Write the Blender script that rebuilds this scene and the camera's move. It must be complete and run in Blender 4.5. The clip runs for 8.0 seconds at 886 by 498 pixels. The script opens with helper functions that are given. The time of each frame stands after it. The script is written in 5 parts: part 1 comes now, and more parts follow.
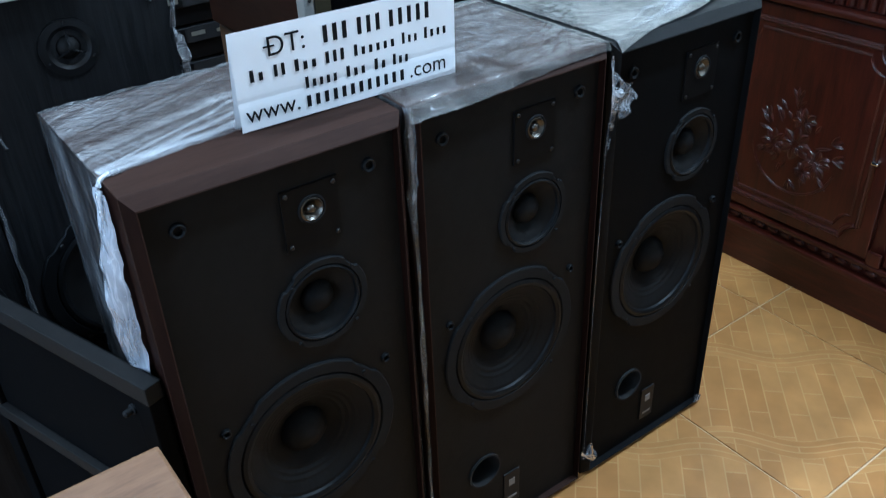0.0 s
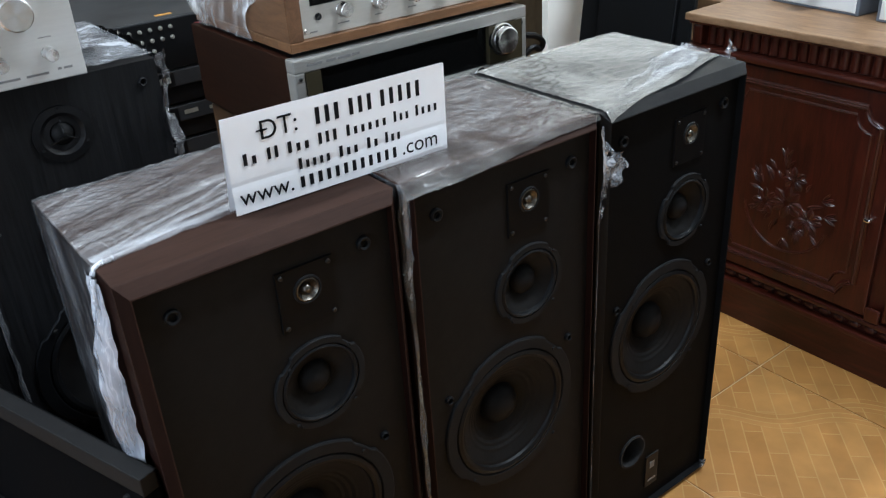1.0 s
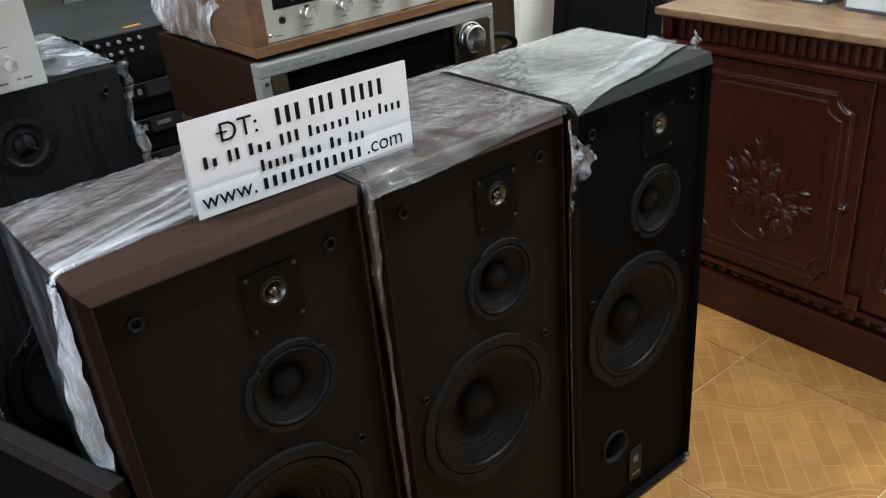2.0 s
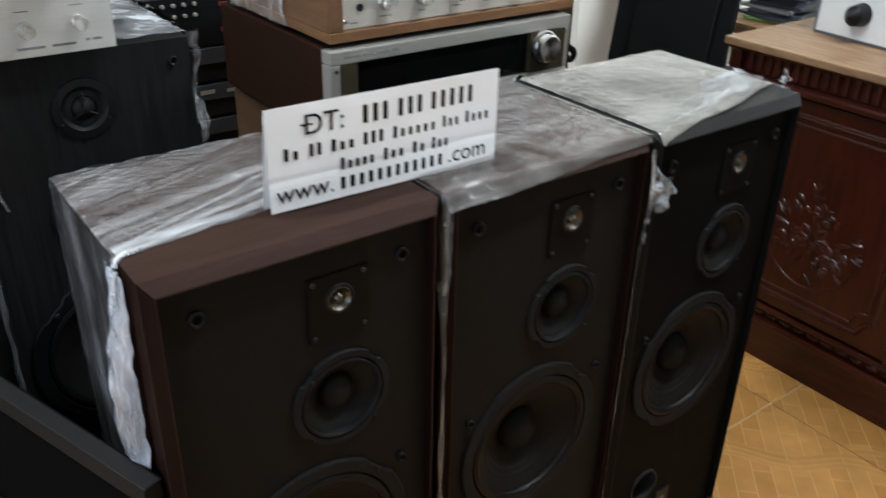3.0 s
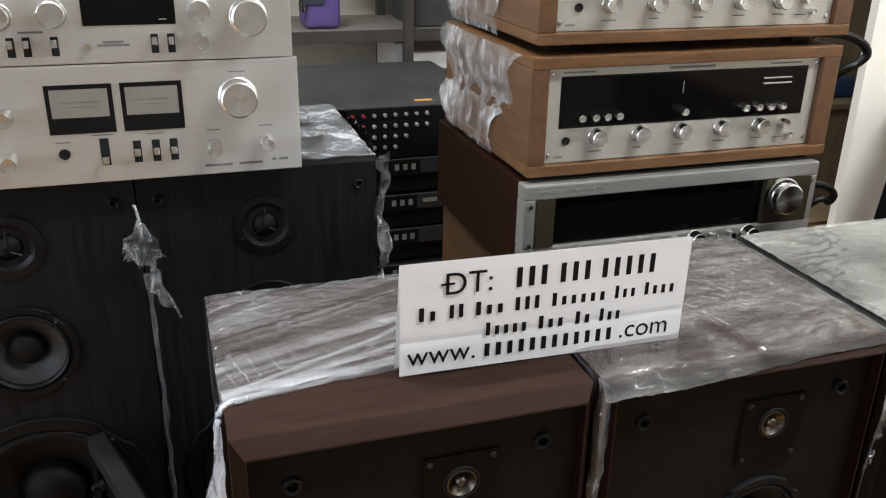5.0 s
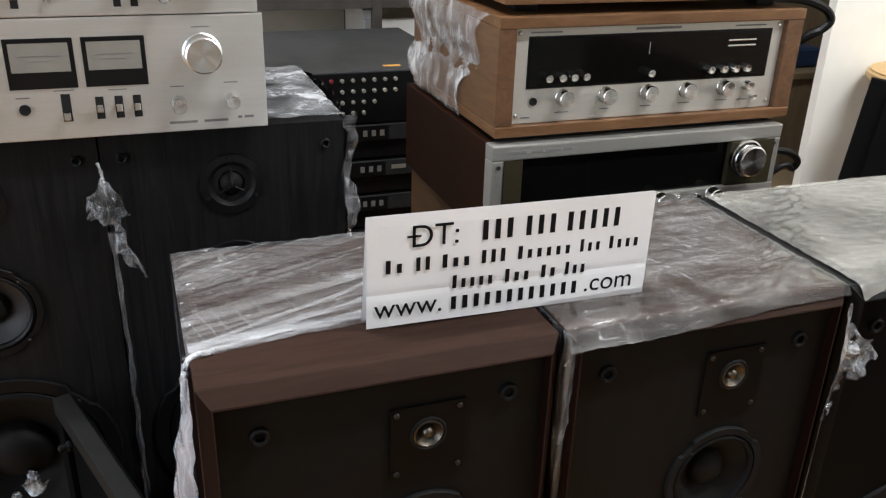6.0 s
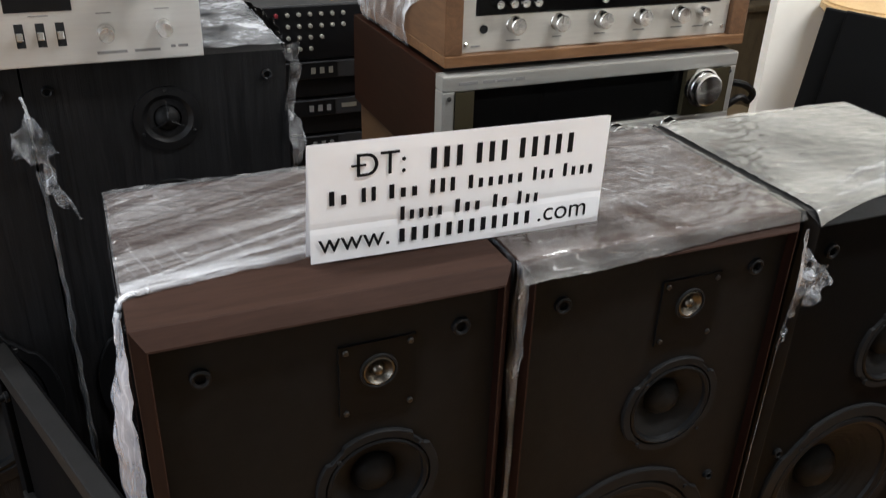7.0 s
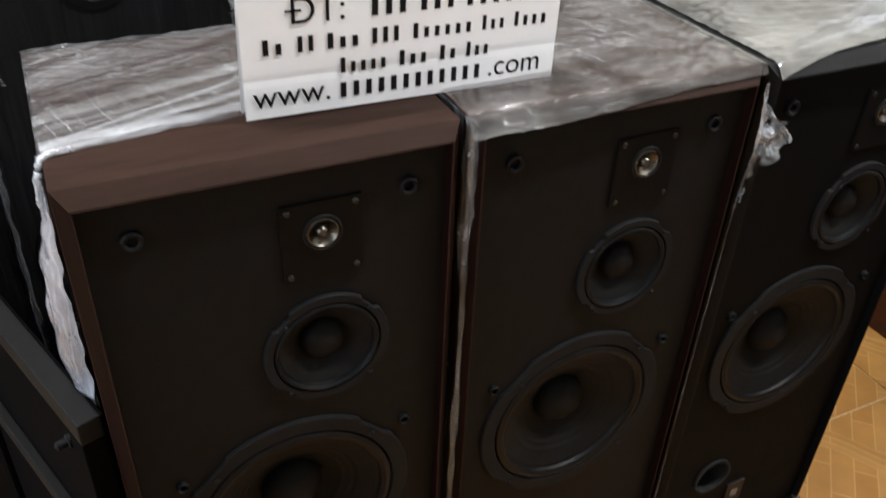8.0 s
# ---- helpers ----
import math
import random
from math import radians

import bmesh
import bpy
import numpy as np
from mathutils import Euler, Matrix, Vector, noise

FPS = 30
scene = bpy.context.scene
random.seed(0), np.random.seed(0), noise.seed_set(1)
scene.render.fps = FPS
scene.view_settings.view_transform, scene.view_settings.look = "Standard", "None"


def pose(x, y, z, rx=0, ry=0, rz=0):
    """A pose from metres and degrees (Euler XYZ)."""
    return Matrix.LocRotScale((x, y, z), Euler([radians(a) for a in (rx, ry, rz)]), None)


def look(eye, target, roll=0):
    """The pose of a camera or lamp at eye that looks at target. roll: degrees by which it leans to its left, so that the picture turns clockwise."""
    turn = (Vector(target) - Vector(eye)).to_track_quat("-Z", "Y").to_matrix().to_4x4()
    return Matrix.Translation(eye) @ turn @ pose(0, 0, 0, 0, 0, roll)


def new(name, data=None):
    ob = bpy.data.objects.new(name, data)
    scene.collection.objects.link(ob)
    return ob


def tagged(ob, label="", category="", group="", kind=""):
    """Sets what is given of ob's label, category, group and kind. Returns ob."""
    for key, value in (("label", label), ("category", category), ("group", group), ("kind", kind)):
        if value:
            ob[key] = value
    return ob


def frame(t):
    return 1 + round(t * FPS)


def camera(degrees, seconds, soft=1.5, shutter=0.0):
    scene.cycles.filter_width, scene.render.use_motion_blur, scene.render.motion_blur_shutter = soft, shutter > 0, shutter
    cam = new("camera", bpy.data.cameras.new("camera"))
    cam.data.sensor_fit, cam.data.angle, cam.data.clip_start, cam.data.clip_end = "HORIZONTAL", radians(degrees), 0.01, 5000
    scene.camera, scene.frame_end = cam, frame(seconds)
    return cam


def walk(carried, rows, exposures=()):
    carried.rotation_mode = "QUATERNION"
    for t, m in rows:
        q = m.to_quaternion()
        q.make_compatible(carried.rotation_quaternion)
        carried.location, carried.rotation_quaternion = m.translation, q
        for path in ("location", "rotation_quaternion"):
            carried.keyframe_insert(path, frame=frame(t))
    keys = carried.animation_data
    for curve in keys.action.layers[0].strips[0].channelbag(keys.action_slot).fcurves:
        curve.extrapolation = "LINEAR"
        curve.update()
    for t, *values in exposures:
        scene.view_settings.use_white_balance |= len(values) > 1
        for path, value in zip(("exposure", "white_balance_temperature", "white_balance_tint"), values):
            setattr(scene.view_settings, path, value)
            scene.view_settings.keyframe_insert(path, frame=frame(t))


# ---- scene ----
cam = camera(54.8, 8.0, soft=1.15, shutter=0.4)
PATH = [
    (0, (-0.218, -0.795, 1.241), (0.763, 0.586, 0.177), -2.4),
    (0.5, (-0.217, -0.782, 1.245), (0.792, 0.628, 0.248), -2.2),
    (1, (-0.211, -0.784, 1.254), (0.827, 0.643, 0.313), -3.8),
    (1.5, (-0.2, -0.798, 1.253), (0.849, 0.639, 0.339), -5.8),
    (1.7, (-0.191, -0.802, 1.244), (0.864, 0.627, 0.326), -6.0),
    (2.8, (-0.208, -0.739, 1.236), (0.868, 0.657, 0.289), -0.6),
    (3, (-0.223, -0.694, 1.241), (0.84, 0.714, 0.299), 1.4),
    (3.5, (-0.248, -0.584, 1.251), (0.781, 0.858, 0.323), 5.4),
    (4, (-0.213, -0.584, 1.278), (0.663, 1.016, 0.458), 2.9),
    (4.2, (-0.16, -0.609, 1.278), (0.575, 1.077, 0.494), 1.0),
    (5.3, (-0.06, -0.619, 1.257), (0.514, 1.135, 0.487), 1.1),
    (5.5, (-0.058, -0.621, 1.251), (0.553, 1.107, 0.45), 1.1),
    (6, (-0.064, -0.63, 1.248), (0.574, 1.081, 0.433), 1.8),
    (6.5, (-0.05, -0.623, 1.235), (0.645, 1.041, 0.37), 2.1),
    (7, (-0.045, -0.61, 1.22), (0.666, 1.015, 0.295), 2.0),
    (7.5, (-0.039, -0.605, 1.196), (0.675, 0.964, 0.181), 2.6),
    (8, (-0.023, -0.605, 1.176), (0.715, 0.866, 0.041), 2.6),
]
walk(cam, [(t, look(eye, target, roll)) for t, eye, target, roll in PATH],
     exposures=[(0.0, 0.26, 4800, 3), (0.5, 0.25, 5600, 10), (1.0, 0.25, 5800, 10), (1.7, 0.23, 6050, 10), (3.5, 0.19, 6250, 10), (5.3, 0.18, 6600, 13), (6.5, 0.19, 6600, 14), (8.0, 0.30, 6600, 14)])

# ---- world, lights, exposure ----
world = bpy.data.worlds.new("world")
scene.world = world
world.use_nodes = True
wn = world.node_tree.nodes
sky = wn.new("ShaderNodeTexSky")
sky.sky_type, sky.sun_disc = "NISHITA", False
sky.sun_elevation, sky.sun_rotation = radians(40), radians(250)
world.node_tree.links.new(sky.outputs["Color"], wn["Background"].inputs["Color"])
wn["Background"].inputs["Strength"].default_value = 0.1


def area_lamp(name, m, sx, sy, watts, rgb):
    d = bpy.data.lights.new(name, "AREA")
    d.shape, d.size, d.size_y, d.energy, d.color = "RECTANGLE", sx, sy, watts, rgb
    ob = new(name, d)
    ob.matrix_world = m
    return ob


# daylight through the shop front, and two added tubes on the ceiling, out of view
area_lamp("window_light", look((-2.44, -0.35, 1.45), (1.0, 0.3, 0.9)), 2.2, 1.7, 48, (0.72, 0.86, 1.0))
area_lamp("added_tube_light", look((-0.55, 0.55, 2.80), (-0.55, 0.55, 0.0)), 1.2, 0.12, 54, (0.91, 0.97, 1.0))
# second added tube, placed to brighten the partition wall and the floor
area_lamp("added_tube_light", look((1.40, -0.45, 2.80), (1.40, -0.45, 0.0)), 1.2, 0.12, 60, (0.91, 0.97, 1.0))


# ---- materials ----
def nodes_of(name):
    m = bpy.data.materials.new(name)
    m.use_nodes = True
    nt = m.node_tree
    return m, nt, nt.nodes["Principled BSDF"]


def mat(name, rgb, rough=0.5, metal=0.0, vary=0.25, scale=30.0, stretch=(1, 1, 1), bump=0.0, bscale=None, rvary=0.1,
        coat=0.0, emit=None, spec=0.5):
    """A surface with a coarse and a fine variation of colour and roughness, and a fine relief."""
    m, nt, b = nodes_of(name)
    N, L = nt.nodes, nt.links
    tc = N.new("ShaderNodeTexCoord")
    mp = N.new("ShaderNodeMapping")
    mp.inputs["Scale"].default_value = stretch
    L.new(tc.outputs["Object"], mp.inputs["Vector"])
    n1, n2 = N.new("ShaderNodeTexNoise"), N.new("ShaderNodeTexNoise")
    n1.inputs["Scale"].default_value, n2.inputs["Scale"].default_value = scale * 0.15, scale
    n1.inputs["Detail"].default_value, n2.inputs["Detail"].default_value = 3, 6
    for n in (n1, n2):
        L.new(mp.outputs["Vector"], n.inputs["Vector"])
    add = N.new("ShaderNodeMath")
    add.operation = "ADD"
    L.new(n1.outputs["Fac"], add.inputs[0]), L.new(n2.outputs["Fac"], add.inputs[1])
    ramp = N.new("ShaderNodeMapRange")
    ramp.inputs["From Min"].default_value, ramp.inputs["From Max"].default_value = 0.6, 1.4
    ramp.inputs["To Min"].default_value, ramp.inputs["To Max"].default_value = 1 - vary, 1 + vary
    L.new(add.outputs[0], ramp.inputs["Value"])
    mul = N.new("ShaderNodeVectorMath")
    mul.operation = "SCALE"
    mul.inputs[0].default_value = rgb
    L.new(ramp.outputs["Result"], mul.inputs["Scale"])
    L.new(mul.outputs["Vector"], b.inputs["Base Color"])
    rr = N.new("ShaderNodeMapRange")
    rr.inputs["To Min"].default_value, rr.inputs["To Max"].default_value = max(0.02, rough - rvary), min(1, rough + rvary)
    L.new(n1.outputs["Fac"], rr.inputs["Value"])
    L.new(rr.outputs["Result"], b.inputs["Roughness"])
    b.inputs["Metallic"].default_value = metal
    b.inputs["Specular IOR Level"].default_value = spec
    b.inputs["Coat Weight"].default_value = coat
    b.inputs["Coat Roughness"].default_value = 0.12
    if bump:
        n3 = N.new("ShaderNodeTexNoise")
        n3.inputs["Scale"].default_value = bscale or scale * 2
        n3.inputs["Detail"].default_value = 4
        L.new(mp.outputs["Vector"], n3.inputs["Vector"])
        bp = N.new("ShaderNodeBump")
        bp.inputs["Strength"].default_value = bump
        bp.inputs["Distance"].default_value = 0.002
        L.new(n3.outputs["Fac"], bp.inputs["Height"])
        L.new(bp.outputs["Normal"], b.inputs["Normal"])
    if emit:
        b.inputs["Emission Color"].default_value = (*emit[0], 1)
        b.inputs["Emission Strength"].default_value = emit[1]
    return m


def film_mat(name, haze, lines, streak, turn=(0, 0, 0), scale=1.0, rough=0.22, bump=0.35, patchy=0.3, sharp=16.0, tint=(0.80, 0.82, 0.85, 1), fan=None, cross=0.0, zone=8.0,
             crinkle=0.0, facets=26.0, squeeze=(1, 1, 1), body=1.0):
    """Stretch film: clear with a faint haze, thin milky pleats along one way, crossing creases, crumpled facets and
    small glints painted as pale specks.
    """
    m, nt, b = nodes_of(name)
    N, L = nt.nodes, nt.links

    def node(kind, **values):
        n = N.new(kind)
        for key, value in values.items():
            n.inputs[key.replace("_", " ")].default_value = value
        return n

    def math_node(op, a, c=None, clamp=False):
        n = N.new("ShaderNodeMath")
        n.operation, n.use_clamp = op, clamp
        for i, v in enumerate((a, c)):
            if v is None:
                continue
            if isinstance(v, (int, float)):
                n.inputs[i].default_value = v
            else:
                L.new(v, n.inputs[i])
        return n.outputs[0]

    tc = N.new("ShaderNodeTexCoord")
    mp = N.new("ShaderNodeMapping")
    mp.inputs["Scale"].default_value = streak
    mp.inputs["Rotation"].default_value = turn
    L.new(tc.outputs["Object"], mp.inputs["Vector"])
    along, across = mp.outputs["Vector"], tc.outputs["Object"]
    if fan:
        # pleats that spread from the corner where the film is gathered
        sep = N.new("ShaderNodeSeparateXYZ")
        L.new(tc.outputs["Object"], sep.inputs[0])
        dx = math_node("MULTIPLY", math_node("SUBTRACT", sep.outputs["X"], fan[0]), fan[2])
        dy = math_node("SUBTRACT", sep.outputs["Y"], fan[1])
        turn_ = math_node("ARCTAN2", dy, dx)
        dist = math_node("SQRT", math_node("ADD", math_node("MULTIPLY", dx, dx), math_node("MULTIPLY", dy, dy)))
        c1, c2 = N.new("ShaderNodeCombineXYZ"), N.new("ShaderNodeCombineXYZ")
        L.new(math_node("MULTIPLY", turn_, fan[3]), c1.inputs[0]), L.new(math_node("MULTIPLY", dist, fan[4]), c1.inputs[1])
        L.new(math_node("MULTIPLY", turn_, fan[3] * 0.12), c2.inputs[0]), L.new(dist, c2.inputs[1])
        along, across = c1.outputs[0], c2.outputs[0]
    pleat = node("ShaderNodeTexNoise", Scale=9.0 * scale, Detail=2.5, Roughness=0.5, Distortion=0.15)
    L.new(along, pleat.inputs["Vector"])
    thread = node("ShaderNodeTexNoise", Scale=21.0 * scale, Detail=2.0, Roughness=0.5, Distortion=0.1)
    L.new(along, thread.inputs["Vector"])
    tear = node("ShaderNodeTexNoise", Scale=(26.0 if fan else 34.0) * scale, Detail=1.5, Roughness=0.5, Distortion=0.0 if fan else 0.9)
    L.new(across, tear.inputs["Vector"])
    patch = node("ShaderNodeTexNoise", Scale=zone, Detail=3.0, Distortion=0.6)
    crease = node("ShaderNodeTexNoise", Scale=30.0 * scale, Detail=3.0, Distortion=1.2)
    speck = node("ShaderNodeTexNoise", Scale=170.0, Detail=2.0, Distortion=0.5)
    for n in (patch, crease, speck):
        L.new(tc.outputs["Object"], n.inputs["Vector"])
    soft = node("ShaderNodeMapRange", From_Min=0.47, From_Max=0.68, To_Min=0.0, To_Max=1.0)
    soft.interpolation_type = "SMOOTHSTEP"
    L.new(pleat.outputs["Fac"], soft.inputs["Value"])
    ridge = math_node("SUBTRACT", 1.0, math_node("MULTIPLY", math_node("ABSOLUTE", math_node("SUBTRACT", thread.outputs["Fac"], 0.5)), sharp), True)
    veil = node("ShaderNodeMapRange", From_Min=0.38, From_Max=0.66, To_Min=1 - patchy, To_Max=1 + patchy)
    L.new(patch.outputs["Fac"], veil.inputs["Value"])
    # pale specks put into the opacity where the film would sparkle
    painted_glint = node("ShaderNodeMapRange", From_Min=0.72, From_Max=0.82, To_Min=0.0, To_Max=0.6)
    L.new(math_node("ADD", speck.outputs["Fac"], math_node("MULTIPLY", math_node("SUBTRACT", crease.outputs["Fac"], 0.5), 0.35)), painted_glint.inputs["Value"])
    a = math_node("ADD", math_node("MULTIPLY", soft.outputs["Result"], lines * body), math_node("MULTIPLY", ridge, lines * 0.6))
    # crumpled facets: sharp creases where they meet, at two sizes
    warp = node("ShaderNodeTexNoise", Scale=14.0, Detail=2.0)
    L.new(tc.outputs["Object"], warp.inputs["Vector"])
    bend = N.new("ShaderNodeVectorMath")
    bend.operation = "MULTIPLY_ADD"
    bend.inputs[1].default_value = (0.045, 0.045, 0.045)
    L.new(warp.outputs["Color"], bend.inputs[0]), L.new(tc.outputs["Object"], bend.inputs[2])
    press = N.new("ShaderNodeMapping")
    press.inputs["Scale"].default_value, press.inputs["Rotation"].default_value = squeeze, turn
    L.new(bend.outputs["Vector"], press.inputs["Vector"])
    relief = None
    for size, width, amount in ((facets, 0.018, 0.55), (facets * 2.7, 0.026, 0.85)):
        cell = node("ShaderNodeTexVoronoi", Scale=size)
        cell.feature = "DISTANCE_TO_EDGE"
        L.new(press.outputs["Vector"], cell.inputs["Vector"])
        rim = node("ShaderNodeMapRange", From_Min=0.0, From_Max=width, To_Min=1.0, To_Max=0.0)
        L.new(cell.outputs["Distance"], rim.inputs["Value"])
        gate = node("ShaderNodeTexNoise", Scale=size * 0.9, Detail=1.0)
        L.new(press.outputs["Vector"], gate.inputs["Vector"])
        some = node("ShaderNodeMapRange", From_Min=0.50, From_Max=0.66, To_Min=0.0, To_Max=crinkle * amount)
        L.new(gate.outputs["Fac"], some.inputs["Value"])
        a = math_node("ADD", a, math_node("MULTIPLY", rim.outputs["Result"], some.outputs["Result"]))
        high = math_node("MULTIPLY", cell.outputs["Distance"], 0.9 * amount)
        relief = high if relief is None else math_node("ADD", relief, high)
    if cross:
        # short creases that cross the pleats here and there
        line = math_node("SUBTRACT", 1.0, math_node("MULTIPLY", math_node("ABSOLUTE", math_node("SUBTRACT", tear.outputs["Fac"], 0.5)), sharp * 1.6), True)
        here = node("ShaderNodeMapRange", From_Min=0.5, From_Max=0.62, To_Min=0.0, To_Max=cross)
        L.new(crease.outputs["Fac"], here.inputs["Value"])
        a = math_node("ADD", a, math_node("MULTIPLY", line, here.outputs["Result"]))
    a = math_node("MULTIPLY", math_node("ADD", a, haze), veil.outputs["Result"])
    a = math_node("ADD", a, painted_glint.outputs["Result"], True)
    L.new(a, b.inputs["Alpha"])
    b.inputs["Base Color"].default_value = tint
    b.inputs["Roughness"].default_value = rough
    b.inputs["Specular IOR Level"].default_value = 0.9
    bp = N.new("ShaderNodeBump")
    bp.inputs["Strength"].default_value, bp.inputs["Distance"].default_value = bump, 0.004
    height = math_node("ADD", pleat.outputs["Fac"], math_node("MULTIPLY", crease.outputs["Fac"], 0.5))
    L.new(math_node("ADD", height, relief) if crinkle else height, bp.inputs["Height"])
    L.new(bp.outputs["Normal"], b.inputs["Normal"])
    if crinkle:
        # the clear skin mirrors the lamps from every facet
        skin, rim_, both = N.new("ShaderNodeBsdfGlossy"), N.new("ShaderNodeFresnel"), N.new("ShaderNodeMixShader")
        skin.inputs["Roughness"].default_value, rim_.inputs["IOR"].default_value = 0.13, 1.42
        L.new(bp.outputs["Normal"], skin.inputs["Normal"]), L.new(bp.outputs["Normal"], rim_.inputs["Normal"])
        L.new(rim_.outputs["Fac"], both.inputs["Fac"])
        L.new(b.outputs["BSDF"], both.inputs[1]), L.new(skin.outputs["BSDF"], both.inputs[2])
        L.new(both.outputs["Shader"], N["Material Output"].inputs["Surface"])
    return m


def wood_mat(name, dark, light, rough, axis=(1, 1, 1), scale=9.0, coat=0.0, bump=0.08, spec=0.5):
    m, nt, b = nodes_of(name)
    N, L = nt.nodes, nt.links
    tc = N.new("ShaderNodeTexCoord")
    mp = N.new("ShaderNodeMapping")
    mp.inputs["Scale"].default_value = axis
    L.new(tc.outputs["Object"], mp.inputs["Vector"])
    n1, n2 = N.new("ShaderNodeTexNoise"), N.new("ShaderNodeTexNoise")
    n1.inputs["Scale"].default_value, n1.inputs["Detail"].default_value, n1.inputs["Distortion"].default_value = scale, 4, 1.5
    n2.inputs["Scale"].default_value, n2.inputs["Detail"].default_value = scale * 9, 6
    L.new(mp.outputs["Vector"], n1.inputs["Vector"]), L.new(mp.outputs["Vector"], n2.inputs["Vector"])
    mx = N.new("ShaderNodeMath")
    mx.operation = "MULTIPLY_ADD"
    mx.inputs[1].default_value = 0.45
    L.new(n2.outputs["Fac"], mx.inputs[0]), L.new(n1.outputs["Fac"], mx.inputs[2])
    cr = N.new("ShaderNodeValToRGB")
    cr.color_ramp.elements[0].position, cr.color_ramp.elements[1].position = 0.45, 0.95
    cr.color_ramp.elements[0].color, cr.color_ramp.elements[1].color = (*dark, 1), (*light, 1)
    L.new(mx.outputs[0], cr.inputs["Fac"])
    L.new(cr.outputs["Color"], b.inputs["Base Color"])
    b.inputs["Roughness"].default_value = rough
    b.inputs["Specular IOR Level"].default_value = spec
    b.inputs["Coat Weight"].default_value, b.inputs["Coat Roughness"].default_value = coat, 0.2
    bp = N.new("ShaderNodeBump")
    bp.inputs["Strength"].default_value, bp.inputs["Distance"].default_value = bump, 0.001
    L.new(mx.outputs[0], bp.inputs["Height"])
    L.new(bp.outputs["Normal"], b.inputs["Normal"])
    return m


def tile_mat():
    """Ochre ceramic tile printed with short planks and two wavy bands across them."""
    m, nt, b = nodes_of("ochre_tile")
    N, L = nt.nodes, nt.links

    def math_node(op, a, c=None):
        n = N.new("ShaderNodeMath")
        n.operation = op
        for i, v in enumerate((a, c)):
            if v is None:
                continue
            if isinstance(v, (int, float)):
                n.inputs[i].default_value = v
            else:
                L.new(v, n.inputs[i])
        return n.outputs[0]

    tc = N.new("ShaderNodeTexCoord")
    sep = N.new("ShaderNodeSeparateXYZ")
    L.new(tc.outputs["Object"], sep.inputs[0])
    x, y = sep.outputs["X"], sep.outputs["Y"]
    p = math_node("MULTIPLY", math_node("ADD", x, y), 0.7071)
    q = math_node("MULTIPLY", math_node("SUBTRACT", x, y), 0.7071)
    # two wavy bands cross the tile; the planks between them run at right angles
    swing = math_node("MULTIPLY", math_node("COSINE", math_node("MULTIPLY", q, 24.0)), 0.014)
    wave = math_node("ADD", math_node("ADD", p, 0.018), swing)
    band = math_node("LESS_THAN", math_node("ABSOLUTE", math_node("SUBTRACT", math_node("ABSOLUTE", wave), 0.136)), 0.024)

    def planks(u, v, width, height):
        c = N.new("ShaderNodeCombineXYZ")
        L.new(u, c.inputs[0]), L.new(v, c.inputs[1])
        br = N.new("ShaderNodeTexBrick")
        br.inputs["Scale"].default_value = 1.0
        br.inputs["Brick Width"].default_value, br.inputs["Row Height"].default_value = width, height
        br.inputs["Mortar Size"].default_value, br.inputs["Mortar Smooth"].default_value = 0.0023, 0.8
        br.inputs["Color1"].default_value = (0.555, 0.278, 0.077, 1)
        br.inputs["Color2"].default_value = (0.455, 0.210, 0.052, 1)
        br.inputs["Mortar"].default_value = (0.60, 0.34, 0.120, 1)
        L.new(c.outputs[0], br.inputs["Vector"])
        return br.outputs["Color"]

    def mix(f, a, c):
        n = N.new("ShaderNodeMix")
        n.data_type = "RGBA"
        L.new(f, n.inputs[0]), L.new(a, n.inputs[6]), L.new(c, n.inputs[7])
        return n.outputs[2]

    colour = mix(band, planks(p, q, 0.135, 0.040), planks(q, wave, 0.24, 0.016))
    n1 = N.new("ShaderNodeTexNoise")
    n1.inputs["Scale"].default_value, n1.inputs["Detail"].default_value = 14, 5
    L.new(tc.outputs["Object"], n1.inputs["Vector"])
    oi = N.new("ShaderNodeObjectInfo")
    v = math_node("ADD", math_node("MULTIPLY", n1.outputs["Fac"], 0.5), math_node("MULTIPLY", oi.outputs["Random"], 0.12))
    v = math_node("ADD", v, 0.395)
    sc = N.new("ShaderNodeVectorMath")
    sc.operation = "SCALE"
    L.new(colour, sc.inputs[0]), L.new(v, sc.inputs["Scale"])
    L.new(sc.outputs["Vector"], b.inputs["Base Color"])
    b.inputs["Roughness"].default_value = 0.38
    return m


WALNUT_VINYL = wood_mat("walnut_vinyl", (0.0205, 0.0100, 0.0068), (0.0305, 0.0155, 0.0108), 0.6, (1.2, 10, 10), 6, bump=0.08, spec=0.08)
# same vinyl with upright grain, darkened to put the sides' shade into its colour
WALNUT_SHADED = wood_mat("walnut_vinyl_shaded", (0.0068, 0.0025, 0.0017), (0.0118, 0.0045, 0.0029), 0.55, (10, 10, 1.2), 6, bump=0.05, spec=0.05)
BLACK_VINYL = mat("black_vinyl", (0.0040, 0.0042, 0.0045), 0.45, vary=0.3, scale=120, bump=0.1, spec=0.14)
BAFFLE_BROWN = mat("dark_baffle_paint", (0.0068, 0.0062, 0.0057), 0.62, vary=0.35, scale=60, bump=0.12, spec=0.12)
BAFFLE_BLACK = mat("black_baffle_paint", (0.0030, 0.0030, 0.0031), 0.6, vary=0.2, scale=160, bump=0.12, spec=0.06)
